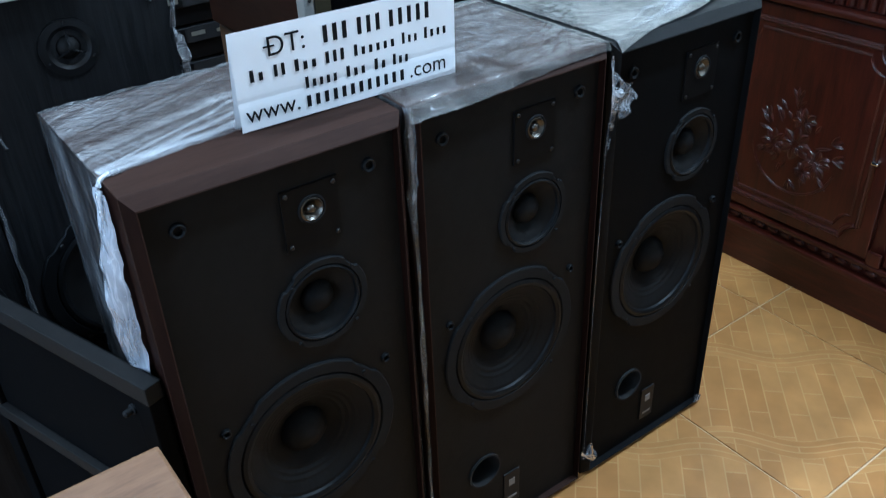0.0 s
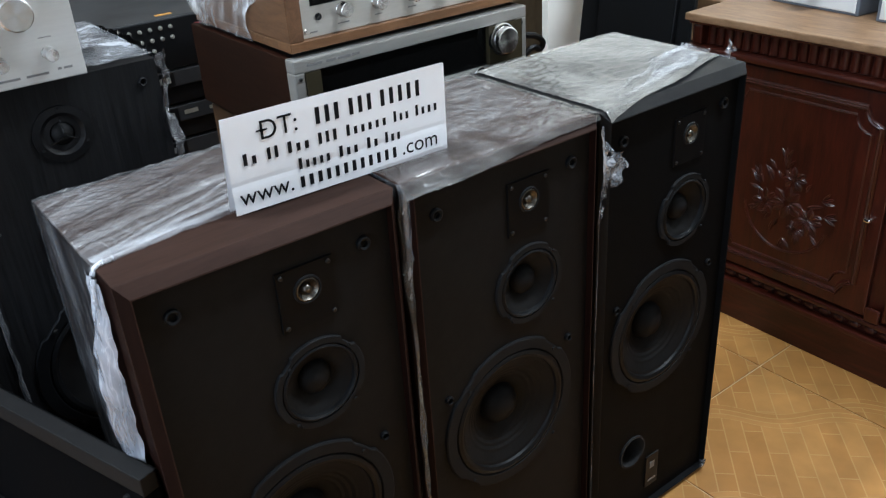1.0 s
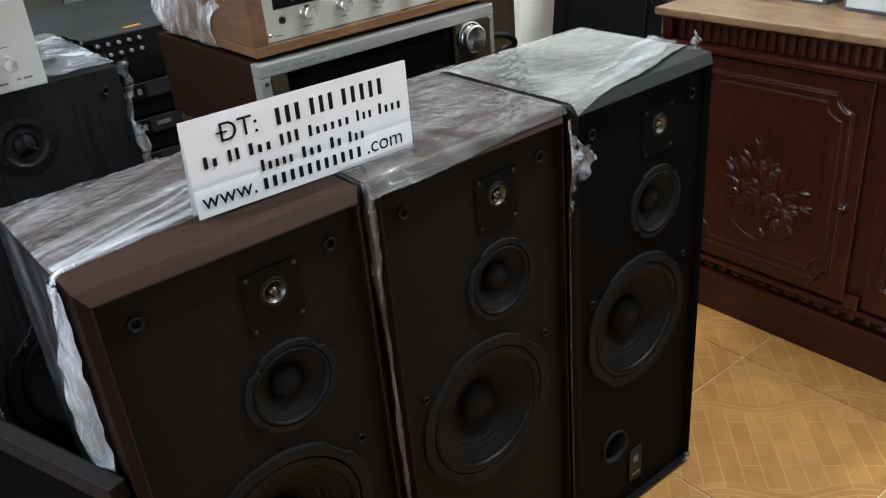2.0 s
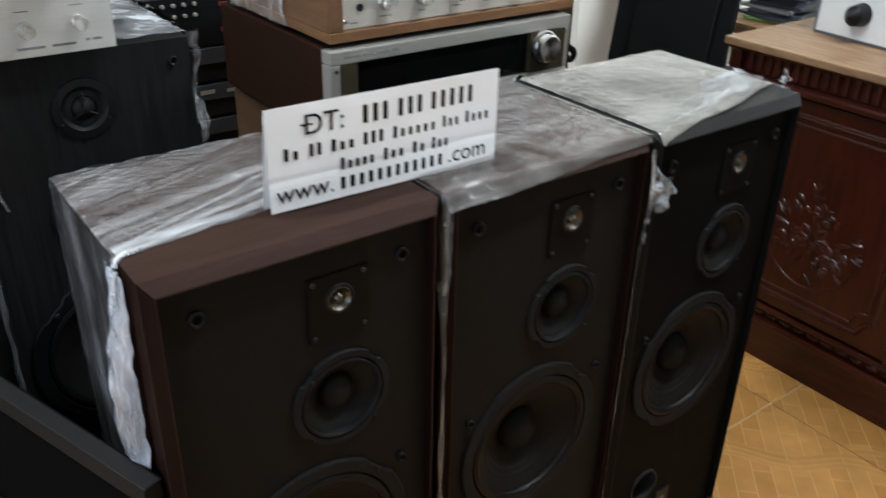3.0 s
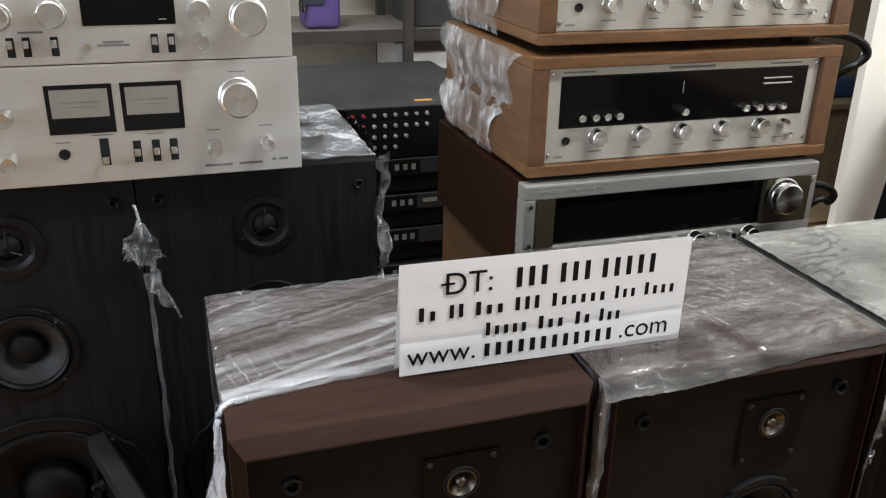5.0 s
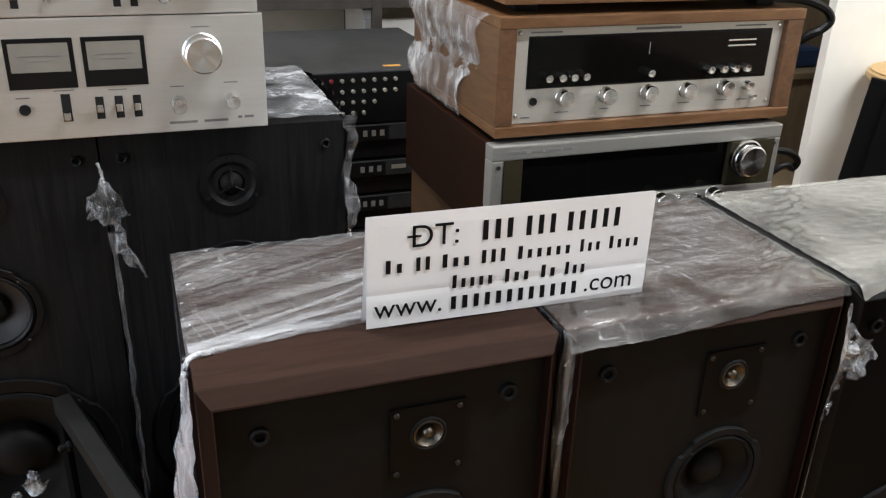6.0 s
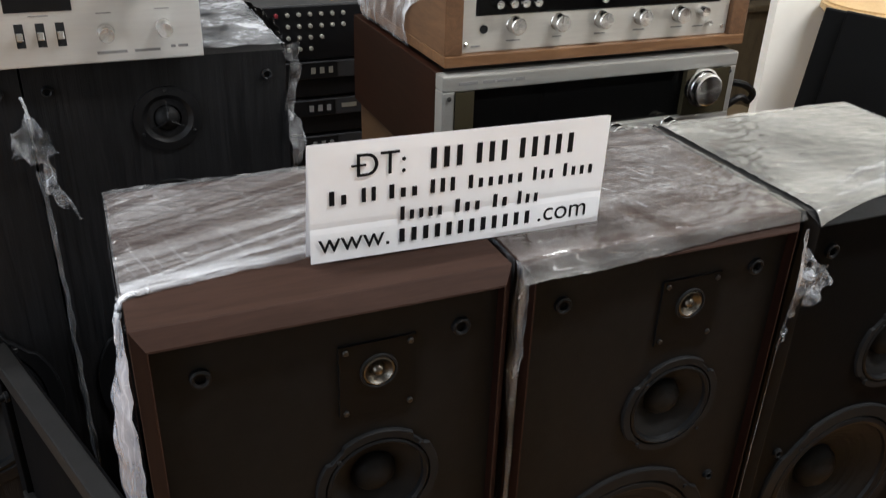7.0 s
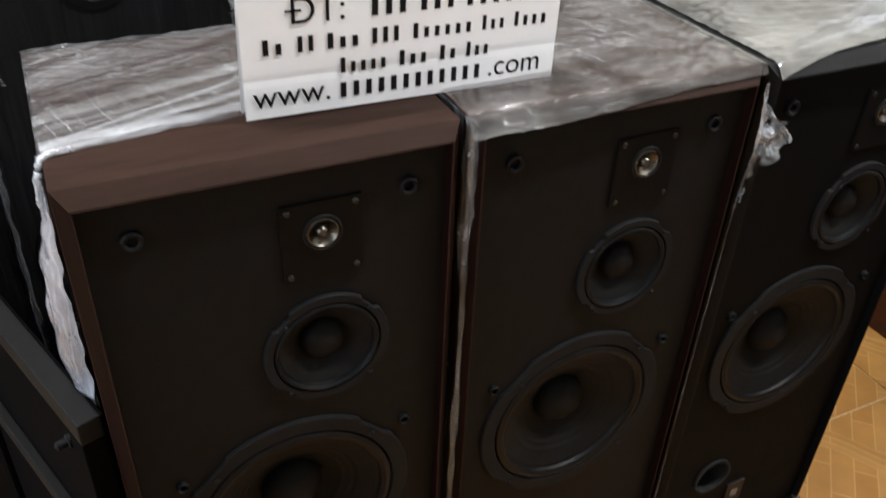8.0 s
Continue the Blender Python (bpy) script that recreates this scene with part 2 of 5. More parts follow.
BLACK_ASH = wood_mat("black_ash_veneer", (0.0012, 0.0012, 0.0013), (0.0100, 0.0097, 0.0102), 0.62, (16, 16, 0.6), 7, bump=0.6, spec=0.15)
RUBBER = mat("grey_rubber", (0.0092, 0.0093, 0.0096), 0.65, vary=0.3, scale=60, spec=0.12)
RUBBER_DARK = mat("dark_rubber", (0.0034, 0.0036, 0.0040), 0.5, vary=0.3, scale=60, spec=0.18)
CONE = mat("paper_cone", (0.0058, 0.0055, 0.0053), 0.6, vary=0.5, scale=40, bump=0.2, spec=0.14)
CONE_GREY = mat("grey_paper_cone", (0.0090, 0.0093, 0.0098), 0.6, vary=0.3, scale=70, bump=0.2)
DOME = mat("dark_dome", (0.0060, 0.0058, 0.0058), 0.6, vary=0.25, spec=0.12)
TW_PLATE = mat("matt_black_plate", (0.0018, 0.0018, 0.0019), 0.5, vary=0.2, scale=80, spec=0.12)
STEEL = mat("dull_steel", (0.04, 0.039, 0.037), 0.4, metal=0.8, vary=0.2)
TWEETER_METAL = mat("tarnished_dome", (0.11, 0.10, 0.085), 0.34, metal=1.0, vary=0.2)
BLACK_PLASTIC = mat("black_plastic", (0.0032, 0.0032, 0.0036), 0.45, vary=0.2, scale=80, spec=0.25)
DUSTY_BLACK = mat("dusty_black_metal", (0.029, 0.029, 0.0285), 0.65, vary=0.5, scale=16, bump=0.05)
VOID = mat("unlit_hole", (0.003, 0.003, 0.003), 0.9, vary=0.1)
CHROME = mat("chrome", (0.75, 0.75, 0.74), 0.16, metal=1.0, vary=0.08, scale=40)
ALU = mat("brushed_aluminium", (0.64, 0.63, 0.60), 0.36, metal=0.7, vary=0.06, scale=60, stretch=(1, 1, 30), bump=0.04)
ALU_KNOB = mat("turned_aluminium", (0.72, 0.71, 0.69), 0.24, metal=1.0, vary=0.08, scale=60, stretch=(1, 30, 1), bump=0.05)
for spun in (ALU_KNOB, CHROME):
    # turned metal: the highlight fans out from the middle
    tg = spun.node_tree.nodes.new("ShaderNodeTangent")
    tg.direction_type, tg.axis = "RADIAL", "Y"
    bs = spun.node_tree.nodes["Principled BSDF"]
    bs.inputs["Anisotropic"].default_value = 0.85
    spun.node_tree.links.new(tg.outputs["Tangent"], bs.inputs["Tangent"])
CHAMPAGNE = mat("champagne_aluminium", (0.52, 0.495, 0.445), 0.36, metal=0.5, vary=0.06, scale=60, stretch=(1, 1, 30), bump=0.04)
DULL_ALU = mat("dulled_aluminium", (0.36, 0.352, 0.325), 0.38, metal=0.6, vary=0.08, scale=60, stretch=(1, 1, 30), bump=0.04)
WALNUT_CASE = wood_mat("oiled_walnut", (0.088, 0.037, 0.0128), (0.172, 0.082, 0.033), 0.42, (1.2, 9, 9), 7)
# case sides: grain turned, and colour darkened to stand in for their shade
WALNUT_CASE_SHADED = wood_mat("oiled_walnut_shaded", (0.072, 0.031, 0.0125), (0.145, 0.070, 0.031), 0.42, (9, 1.2, 9), 7)
DARK_WOOD = wood_mat("dark_walnut", (0.0100, 0.0031, 0.0016), (0.0195, 0.0066, 0.0033), 0.5, (9, 1.2, 9), 7, spec=0.08)
GLASS_BLACK = mat("smoked_glass", (0.0030, 0.0029, 0.0028), 0.06, vary=0.1, spec=0.18)
OLIVE_GLASS = mat("olive_tinted_glass", (0.035, 0.029, 0.017), 0.12, vary=0.1, spec=0.4)
FRONT_GREY = mat("dark_grey_front", (0.020, 0.020, 0.021), 0.5, vary=0.3, scale=40, bump=0.03, spec=0.3)
METER_FACE = mat("meter_face", (0.24, 0.225, 0.195), 0.25, vary=0.12, scale=40)
ROSEWOOD = wood_mat("red_lacquered_wood", (0.0125, 0.0020, 0.0010), (0.050, 0.0086, 0.0036), 0.34, (8, 8, 1.0), 5, coat=0.12, spec=0.35)
ROSEWOOD_H = wood_mat("red_lacquered_rail", (0.0125, 0.0020, 0.0010), (0.050, 0.0086, 0.0036), 0.34, (8, 1.0, 8), 5, coat=0.12, spec=0.35)
PLY = wood_mat("worn_varnished_board", (0.115, 0.062, 0.027), (0.25, 0.150, 0.078), 0.5, (5, 1.0, 5), 6, coat=0.05)
TILE = tile_mat()
GROUT = mat("grout", (0.56, 0.41, 0.25), 0.9, vary=0.2, scale=60)
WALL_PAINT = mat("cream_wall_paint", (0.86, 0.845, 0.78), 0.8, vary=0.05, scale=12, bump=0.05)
# for the unseen walls, kept dark to cut the light they bounce back
DULL_WALL = mat("unseen_grey_wall_paint", (0.30, 0.295, 0.27), 0.85, vary=0.12, scale=10, bump=0.05)
BACK_WALL = mat("darker_cream_wall_paint", (0.46, 0.43, 0.36), 0.85, vary=0.15, scale=8, bump=0.05)
CEIL_PAINT = mat("white_ceiling_paint", (0.78, 0.78, 0.76), 0.85, vary=0.04, scale=12)
PAPER = mat("white_paper", (0.87, 0.87, 0.88), 0.7, vary=0.04, scale=18, bump=0.25, bscale=22)
INK = mat("black_ink", (0.006, 0.006, 0.007), 0.6, vary=0.1, spec=0.15)
INK_GREY = mat("grey_print", (0.16, 0.155, 0.15), 0.6, vary=0.1)
FILM_FAN = film_mat("stretch_film_fanned", 0.048, 0.145, (1, 1, 1), rough=0.24, bump=0.13, patchy=0.35, sharp=22, fan=(-0.75, -0.06, 1, 2.4, 0.05), cross=0.10, scale=1.3, tint=(0.80, 0.80, 0.80, 1), crinkle=0.10, facets=18.0, squeeze=(0.22, 1.8, 1))
FILM_TOP = film_mat("stretch_film_top", 0.075, 0.09, (0.5, 5.0, 5.0), (0, 0, 0.2), rough=0.22, bump=0.3, patchy=0.6, sharp=26, cross=0.17, zone=9.0, tint=(0.80, 0.79, 0.765, 1), crinkle=0.30, facets=30.0, squeeze=(0.40, 1.7, 1.7), body=0.7)
# bluish tint carries the window's daylight on the gathered film
FILM_BAND = film_mat("thick_gathered_film", 0.42, 0.28, (4.0, 4.0, 0.5), scale=1.3, rough=0.26, bump=0.25, patchy=0.3, tint=(0.76, 0.79, 0.86, 1), crinkle=0.25, facets=24.0, squeeze=(1, 1.4, 0.6))
FILM_CREASE = film_mat("creased_film", 0.15, 0.16, (2.5, 2.5, 1.0), scale=2.5, rough=0.3, bump=0.2, patchy=0.7)
FILM_CORNER = film_mat("corner_film", 0.09, 0.16, (3.0, 3.0, 0.5), scale=1.6, rough=0.25, bump=0.3, patchy=0.6, zone=12.0, tint=(0.78, 0.80, 0.84, 1))
FILM_FAINT = film_mat("faint_creases", 0.09, 0.08, (2.5, 2.5, 1.0), scale=2.5, rough=0.3, bump=0.2, patchy=0.7)
FILM_DRAPE = film_mat("draped_film", 0.19, 0.28, (3.0, 3.0, 0.6), scale=1.3, rough=0.2, bump=0.35, patchy=0.7, sharp=20, cross=0.25, zone=14.0)
FILM_PLEAT = film_mat("pleated_film", 0.11, 0.14, (0.5, 4.0, 4.0), (0, 0, -0.3), bump=0.35)
FILM_SIDE = film_mat("stretch_film_side", 0.055, 0.13, (2.4, 2.4, 0.22), scale=0.6, patchy=0.5, crinkle=0.14, facets=20.0, squeeze=(1, 1.6, 0.4))
FILM_FOLD = film_mat("gathered_film", 0.22, 0.35, (2.5, 2.5, 1.0), scale=1.6, rough=0.16, bump=0.6, patchy=0.5, crinkle=0.3, facets=35.0)
FILM_THIN = film_mat("loose_film", 0.09, 0.22, (2.5, 2.5, 1.0), scale=2.2, rough=0.18, bump=0.5, patchy=0.7, crinkle=0.4, facets=40.0)
FILM_MILKY = film_mat("milky_stretch_film", 0.145, 0.070, (1, 1, 1), rough=0.3, bump=0.06, patchy=0.45, fan=(0.21, 0.055, -1, 0.85, 0.3), cross=0.04, zone=5.5, sharp=14, scale=1.4, tint=(0.82, 0.80, 0.72, 1), crinkle=0.05, facets=11.0, squeeze=(0.7, 1.2, 1))


# ---- mesh helpers ----
def part(name, bm, material, parent=None, label="", smooth=False, at=None):
    """Link a bmesh as one mesh object, under its parent if it has one."""
    me = bpy.data.meshes.new(name)
    bmesh.ops.recalc_face_normals(bm, faces=bm.faces)
    bm.to_mesh(me)
    bm.free()
    for m in material if isinstance(material, (list, tuple)) else (material,):
        me.materials.append(m)
    if smooth:
        for p in me.polygons:
            p.use_smooth = True
        me.set_sharp_from_angle(angle=radians(30))
    ob = new(name, me)
    if parent:
        ob.parent = parent
    if at is not None:
        ob.matrix_basis = at
    if label:
        tagged(ob, label)
    return ob


def thing(name, m, label, category, group="", kind=""):
    ob = new(name)
    ob.empty_display_size = 0.05
    ob.matrix_world = m
    return tagged(ob, label, category, group, kind)


def box(x0, x1, y0, y1, z0, z1, bevel=0.0, bm=None, segments=2):
    bm = bm or bmesh.new()
    r = bmesh.ops.create_cube(bm, size=1)
    bmesh.ops.scale(bm, vec=(x1 - x0, y1 - y0, z1 - z0), verts=r["verts"])
    bmesh.ops.translate(bm, vec=((x0 + x1) / 2, (y0 + y1) / 2, (z0 + z1) / 2), verts=r["verts"])
    if bevel:
        edges = list({e for v in r["verts"] for e in v.link_edges})
        bmesh.ops.bevel(bm, geom=edges, offset=bevel, segments=segments, affect="EDGES", profile=0.6)
    return bm


def rings(loops, closed_end=True, bm=None):
    """Skin a row of loops of equal length; the last one is closed to a face."""
    bm = bm or bmesh.new()
    vs = [[bm.verts.new(p) for p in lp] for lp in loops]
    n = len(vs[0])
    for a, b in zip(vs, vs[1:]):
        for i in range(n):
            bm.faces.new((a[i], a[(i + 1) % n], b[(i + 1) % n], b[i]))
    if closed_end:
        bm.faces.new(vs[-1])
    return bm


def lathe(profile, cx, cz, n=48, notch=0.0, notches=4, phase=45.0, bm=None, y=0.0, closed=True):
    """Turn (radius, how far it stands out) round an axis towards the listener (-y); notches cut into the outermost radius."""
    rmax = max(r for r, _ in profile)
    loops = []
    for r, out in profile:
        lp = []
        for i in range(n):
            a = 2 * math.pi * i / n
            k = 1.0
            if notch and r > 0.93 * rmax:
                d = abs(((math.degrees(a) - phase) * notches / 360 + 0.5) % 1 - 0.5) * 360 / notches
                k = 1 - notch if d < 8 else 1.0
            lp.append((cx + r * k * math.cos(a), y - out, cz + r * k * math.sin(a)))
        loops.append(lp)
    return rings(loops, closed, bm)


def plate_with_holes(x0, x1, z0, z1, y, holes, n=48):
    """A flat board front in the xz plane with round holes (cx, cz, r) right through it."""
    bm = bmesh.new()
    loops = [[(x0, y, z0), (x1, y, z0), (x1, y, z1), (x0, y, z1)]]
    for cx, cz, r in holes:
        m = n if r > 0.02 else 16
        loops.append([(cx + r * math.cos(2 * math.pi * i / m), y, cz + r * math.sin(2 * math.pi * i / m)) for i in range(m)])
    edges = []
    for lp in loops:
        vs = [bm.verts.new(p) for p in lp]
        edges += [bm.edges.new((vs[i], vs[(i + 1) % len(vs)])) for i in range(len(vs))]
    bmesh.ops.triangle_fill(bm, use_beauty=True, edges=edges, normal=(0, -1, 0))
    return bm


def sheet(fn, nu, nv):
    """A grid of nu x nv cells whose corners fn(u, v) places."""
    bm = bmesh.new()
    vs = [[bm.verts.new(fn(i / nu, j / nv)) for j in range(nv + 1)] for i in range(nu + 1)]
    for i in range(nu):
        for j in range(nv):
            bm.faces.new((vs[i][j], vs[i + 1][j], vs[i + 1][j + 1], vs[i][j + 1]))
    return bm


def tube(points, r, n=8, bm=None):
    """A round rod along points."""
    bm = bm or bmesh.new()
    pts = [Vector(p) for p in points]
    prev = None
    for i, p in enumerate(pts):
        d = (pts[min(i + 1, len(pts) - 1)] - pts[max(i - 1, 0)]).normalized()
        u = d.cross(Vector((0.31, 0.2, 0.93))).normalized()
        w = d.cross(u)
        ring = [bm.verts.new(p + r * (math.cos(a) * u + math.sin(a) * w)) for a in (2 * math.pi * k / n for k in range(n))]
        if prev:
            for k in range(n):
                bm.faces.new((prev[k], prev[(k + 1) % n], ring[(k + 1) % n], ring[k]))
        else:
            bm.faces.new(ring[::-1])
        prev = ring
    bm.faces.new(prev)
    return bm


def wob(x, y, z, s, a):
    """A smooth random offset."""
    return a * noise.noise(Vector((x * s, y * s, z * s)))


# ---- the room ----
X0, X1, Y0, Y1, H = -2.5, 2.35, -2.6, 2.3, 2.9
tagged(part("ceiling", box(X0, X1 + 1.5, Y0, Y1, H, H + 0.12), CEIL_PAINT), "plain white painted ceiling", "ceiling", kind="structure")
tagged(part("wall_south", box(X0 - 0.12, X1 + 0.12, Y0 - 0.12, Y0, 0, H), DULL_WALL), "unseen plain grey wall, added behind the camera", "wall", kind="structure")
tagged(part("wall_north", box(X0 - 0.12, X1 + 1.5, Y1, Y1 + 0.12, 0, H), BACK_WALL), "darker cream wall behind the shelves", "wall", kind="structure")
wall = bmesh.new()
box(X0 - 0.12, X0, Y0, -1.7, 0, H, bm=wall)
box(X0 - 0.12, X0, 0.7, Y1, 0, H, bm=wall)
box(X0 - 0.12, X0, -1.7, 0.7, 0, 0.55, bm=wall)
box(X0 - 0.12, X0, -1.7, 0.7, 2.35, H, bm=wall)
tagged(part("wall_west", wall, DULL_WALL), "unseen grey wall, added with a wide window opening", "wall", kind="structure")
tagged(part("wall_east", box(X1, X1 + 0.12, Y0, 1.12, 0, H), WALL_PAINT), "bright cream painted wall behind a carved cabinet", "wall", kind="structure")
tagged(part("wall_east_far", box(X1 + 1.4, X1 + 1.52, 1.12, Y1, 0, H), WALL_PAINT), "cream wall beyond the opening", "wall", kind="structure")
tagged(part("wall_partition", box(1.588, X1 + 1.4, 1.08, 1.105, 0, H), WALL_PAINT), "bright white partition wall behind black grilles", "wall", kind="structure")
tagged(part("floor_slab", box(X0, X1 + 1.5, Y0, Y1, -0.12, -0.003), GROUT), "concrete and grout bed under the tiles", "floor", kind="structure")


# ---- loudspeakers ----
CAB_W, CAB_H, CAB_D = 0.169, 0.845, 0.280


def cone_driver(parent, name, cx, cz, r, y=0.0, frame_mat=None, cone=None, notch=0.05, ribs=False, cap=0.27, label="", dish=0.25):
    d = part(name, lathe([(r, -0.002), (r, 0.0035), (r * 0.985, 0.0048), (r * 0.86, 0.0045), (r * 0.845, 0.001)], cx, cz, 96, notch, y=y, closed=False),
             frame_mat or RUBBER, parent, label, smooth=True)
    sur = [(r * 0.85, 0.0), (r * 0.83, 0.004), (r * 0.79, 0.0055), (r * 0.75, 0.003), (r * 0.735, -0.002)]
    part("surround", lathe(sur, cx, cz, 64, y=y, closed=False), RUBBER_DARK, d, smooth=True)
    deep = r * dish
    prof = [(r * 0.74, -0.001)]
    steps = 14 if ribs else 5
    for i in range(1, steps + 1):
        f = i / steps
        rr = r * (0.735 + (cap - 0.735) * f)
        prof.append((rr, -deep * f + (0.0009 if ribs and i % 2 and 0.3 < f < 0.75 else 0)))
    part("cone", lathe(prof, cx, cz, 64, y=y), cone or CONE, d, smooth=not ribs)
    rc = r * cap
    part("dust_cap", lathe([(rc, -deep), (rc * 0.93, -deep + rc * 0.28), (rc * 0.7, -deep + rc * 0.52), (rc * 0.35, -deep + rc * 0.66), (rc * 0.05, -deep + rc * 0.7)],
                           cx, cz, 32, y=y), DOME, d, smooth=True)
    return d


def peg_hole(parent, cx, cz, r, y=0.0):
    p = part("grille_socket", lathe([(r, 0.0), (r, 0.004), (r * 0.8, 0.0055), (r * 0.55, 0.004), (r * 0.5, -0.012), (r * 0.1, -0.012)], cx, cz, 20, y=y), RUBBER_DARK, parent, smooth=True)
    return p


def screw(parent, cx, cz, r=0.003, y=0.0, material=None):
    return part("screw", lathe([(r, 0.0), (r, 0.0014), (r * 0.7, 0.0022), (r * 0.2, 0.0022)], cx, cz, 10, y=y), material or STEEL, parent, smooth=True)


def big_speaker(x, label, shell, side, baffle):
    s = thing("loudspeaker", pose(x, 0, 0), label, "loudspeaker", "row of three wrapped loudspeakers")
    w, h, d = CAB_W, CAB_H, CAB_D
    lip = 0.0115
    # bevelled front frame, then the box behind it
    def rect(hw, z0, z1, y):
        return [(-hw, y, z0), (hw, y, z0), (hw, y, z1), (-hw, y, z1)]
    bm = rings([rect(w, 0, h, d), rect(w, 0, h, 0.001), rect(w - lip, 0.0115, h - 0.0145, -0.0125), rect(w - lip - 0.0015, 0.013, h - 0.016, -0.0125),
                rect(w - lip - 0.0015, 0.013, h - 0.016, 0.004)], False)
    bm.faces.new([bm.verts.new(p) for p in rect(w, 0, h, d)])
    bmesh.ops.remove_doubles(bm, verts=bm.verts, dist=0.0001)
    # side faces and upright bevels take the side colour; walnut's has shade put in
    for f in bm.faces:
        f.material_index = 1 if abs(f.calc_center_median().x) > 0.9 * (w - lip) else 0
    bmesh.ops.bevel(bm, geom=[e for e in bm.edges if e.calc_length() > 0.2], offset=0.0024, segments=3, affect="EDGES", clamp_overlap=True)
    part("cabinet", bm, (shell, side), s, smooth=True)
    holes = [(-0.003, 0.415, 0.118), (0.037, 0.627, 0.058), (-0.057, 0.164, 0.032), (0.0375, 0.760, 0.017)]
    part("baffle", plate_with_holes(-w + lip + 0.001, w - lip - 0.001, 0.012, h - 0.0155, 0.0, holes), baffle, s)
    wf = cone_driver(s, "woofer", -0.003, 0.415, 0.126, ribs=True, notch=0.035, label="grey-rimmed bass driver with a ribbed dark cone")
    md = cone_driver(s, "midrange_driver", 0.037, 0.627, 0.063, notch=0.06, cap=0.36, label="grey-rimmed midrange driver")
    for k in range(4):
        a = radians(45 + 90 * k)
        screw(wf, -0.003 + 0.116 * math.cos(a), 0.415 + 0.116 * math.sin(a), 0.0032, -0.008, RUBBER)
        screw(md, 0.037 + 0.058 * math.cos(a), 0.627 + 0.058 * math.sin(a), 0.0024, -0.008, RUBBER)
    tw = part("tweeter", plate_with_holes(0.0000, 0.0740, 0.713, 0.792, -0.003, [(0.0375, 0.760, 0.016)]), TW_PLATE, s, "square black tweeter plate with a small dome")
    part("plate_edge", rings([[(0.0000, 0, 0.713), (0.0740, 0, 0.713), (0.0740, 0, 0.792), (0.0000, 0, 0.792)],
                              [(0.0000, -0.003, 0.713), (0.0740, -0.003, 0.713), (0.0740, -0.003, 0.792), (0.0000, -0.003, 0.792)]], False), BLACK_PLASTIC, tw)
    part("dome", lathe([(0.0150, 0.0045), (0.0135, 0.0050), (0.0105, 0.0012), (0.0070, -0.0015), (0.0062, 0.0005), (0.0052, 0.0035), (0.0030, 0.0055), (0.0006, 0.0061)], 0.0375, 0.760, 28), TWEETER_METAL, tw,
         "dished metal dome with a small bullet in its middle", smooth=True)
    part("dome_ring", lathe([(0.0185, 0.003), (0.0180, 0.0052), (0.0162, 0.0055), (0.0146, 0.001)], 0.0375, 0.760, 28, closed=False), RUBBER, tw, smooth=True)
    for sx, sz in ((0.006, 0.786), (0.068, 0.786), (0.006, 0.719), (0.068, 0.719)):
        screw(tw, sx, sz, 0.0030, -0.003)
    for sx in (-1, 1):
        peg_hole(s, sx * 0.1186, 0.7895, 0.0092)
        peg_hole(s, sx * 0.1175, 0.4975, 0.0065)
    part("bass_port", lathe([(0.0335, 0.0), (0.0335, 0.004), (0.030, 0.004), (0.029, -0.06), (0.004, -0.09)], -0.057, 0.164, 32), VOID, s, smooth=True)
    bd = part("badge", box(-0.016, 0.019, -0.003, 0.001, 0.050, 0.125, 0.001), BLACK_PLASTIC, s, "small dark maker's plate")
    part("badge_mark", box(-0.005, 0.008, -0.0036, -0.003, 0.093, 0.108), INK_GREY, bd)
    part("badge_mark", box(-0.009, 0.013, -0.0036, -0.003, 0.062, 0.066), INK_GREY, bd)
    return s


AX, BX, CX = 0.1235, 0.4695, 0.8145
spk_a = big_speaker(AX, "walnut-brown loudspeaker partly covered in clear film", WALNUT_VINYL, WALNUT_SHADED, BAFFLE_BROWN)
spk_b = big_speaker(BX, "walnut-brown loudspeaker with its top under clear film", WALNUT_VINYL, WALNUT_SHADED, BAFFLE_BROWN)
spk_c = big_speaker(CX, "black loudspeaker with milky film over its top", BLACK_VINYL, BLACK_VINYL, BAFFLE_BLACK)


def film_top(parent, y_front, over, material, seed, bare=0.0):
    """Film over the top, with a ragged front border; over: it also goes down the front bevel."""
    w, h, d = CAB_W + 0.002, CAB_H + 0.0025, CAB_D + 0.002
    def f(u, v):
        x = -w + 2 * w * u + bare * (1 - u)
        if over and v < 0.15:
            # the border climbs the bevel towards one end
            s = min(1.0, max(0.0, (u - 0.2) / 0.65))
            k0 = 0.45 * s * s * (3 - 2 * s)
            k = k0 + (1 - k0) * v / 0.15
            return (x, -0.0150 + 0.0140 * k, h - 0.018 + 0.0205 * k + (wob(x, 0, seed, 40, 0.003) + wob(x, 1, seed, 160, 0.002)) * (1 - k))
        if over:
            y = -0.001 + (d + 0.001) * (v - 0.15) / 0.85
        else:
            yf = y_front(u)
            y = yf + (d - yf) * v
        z = h + (0.002 if over else 0.0) + 1.1 * min(0.0, y) + abs(wob(x, y * 3, seed, 30, 0.003)) + abs(wob(x * 0.6, y * 1.6, seed + 4, 85, 0.0016))
        edge = min(u, 1 - u)
        if edge < 0.03:
            z -= (0.03 - edge) * 0.06
        return (x, y, z)
    return part("film_top", sheet(f, 90, 80), material, parent, "wrinkled clear stretch film", smooth=True)


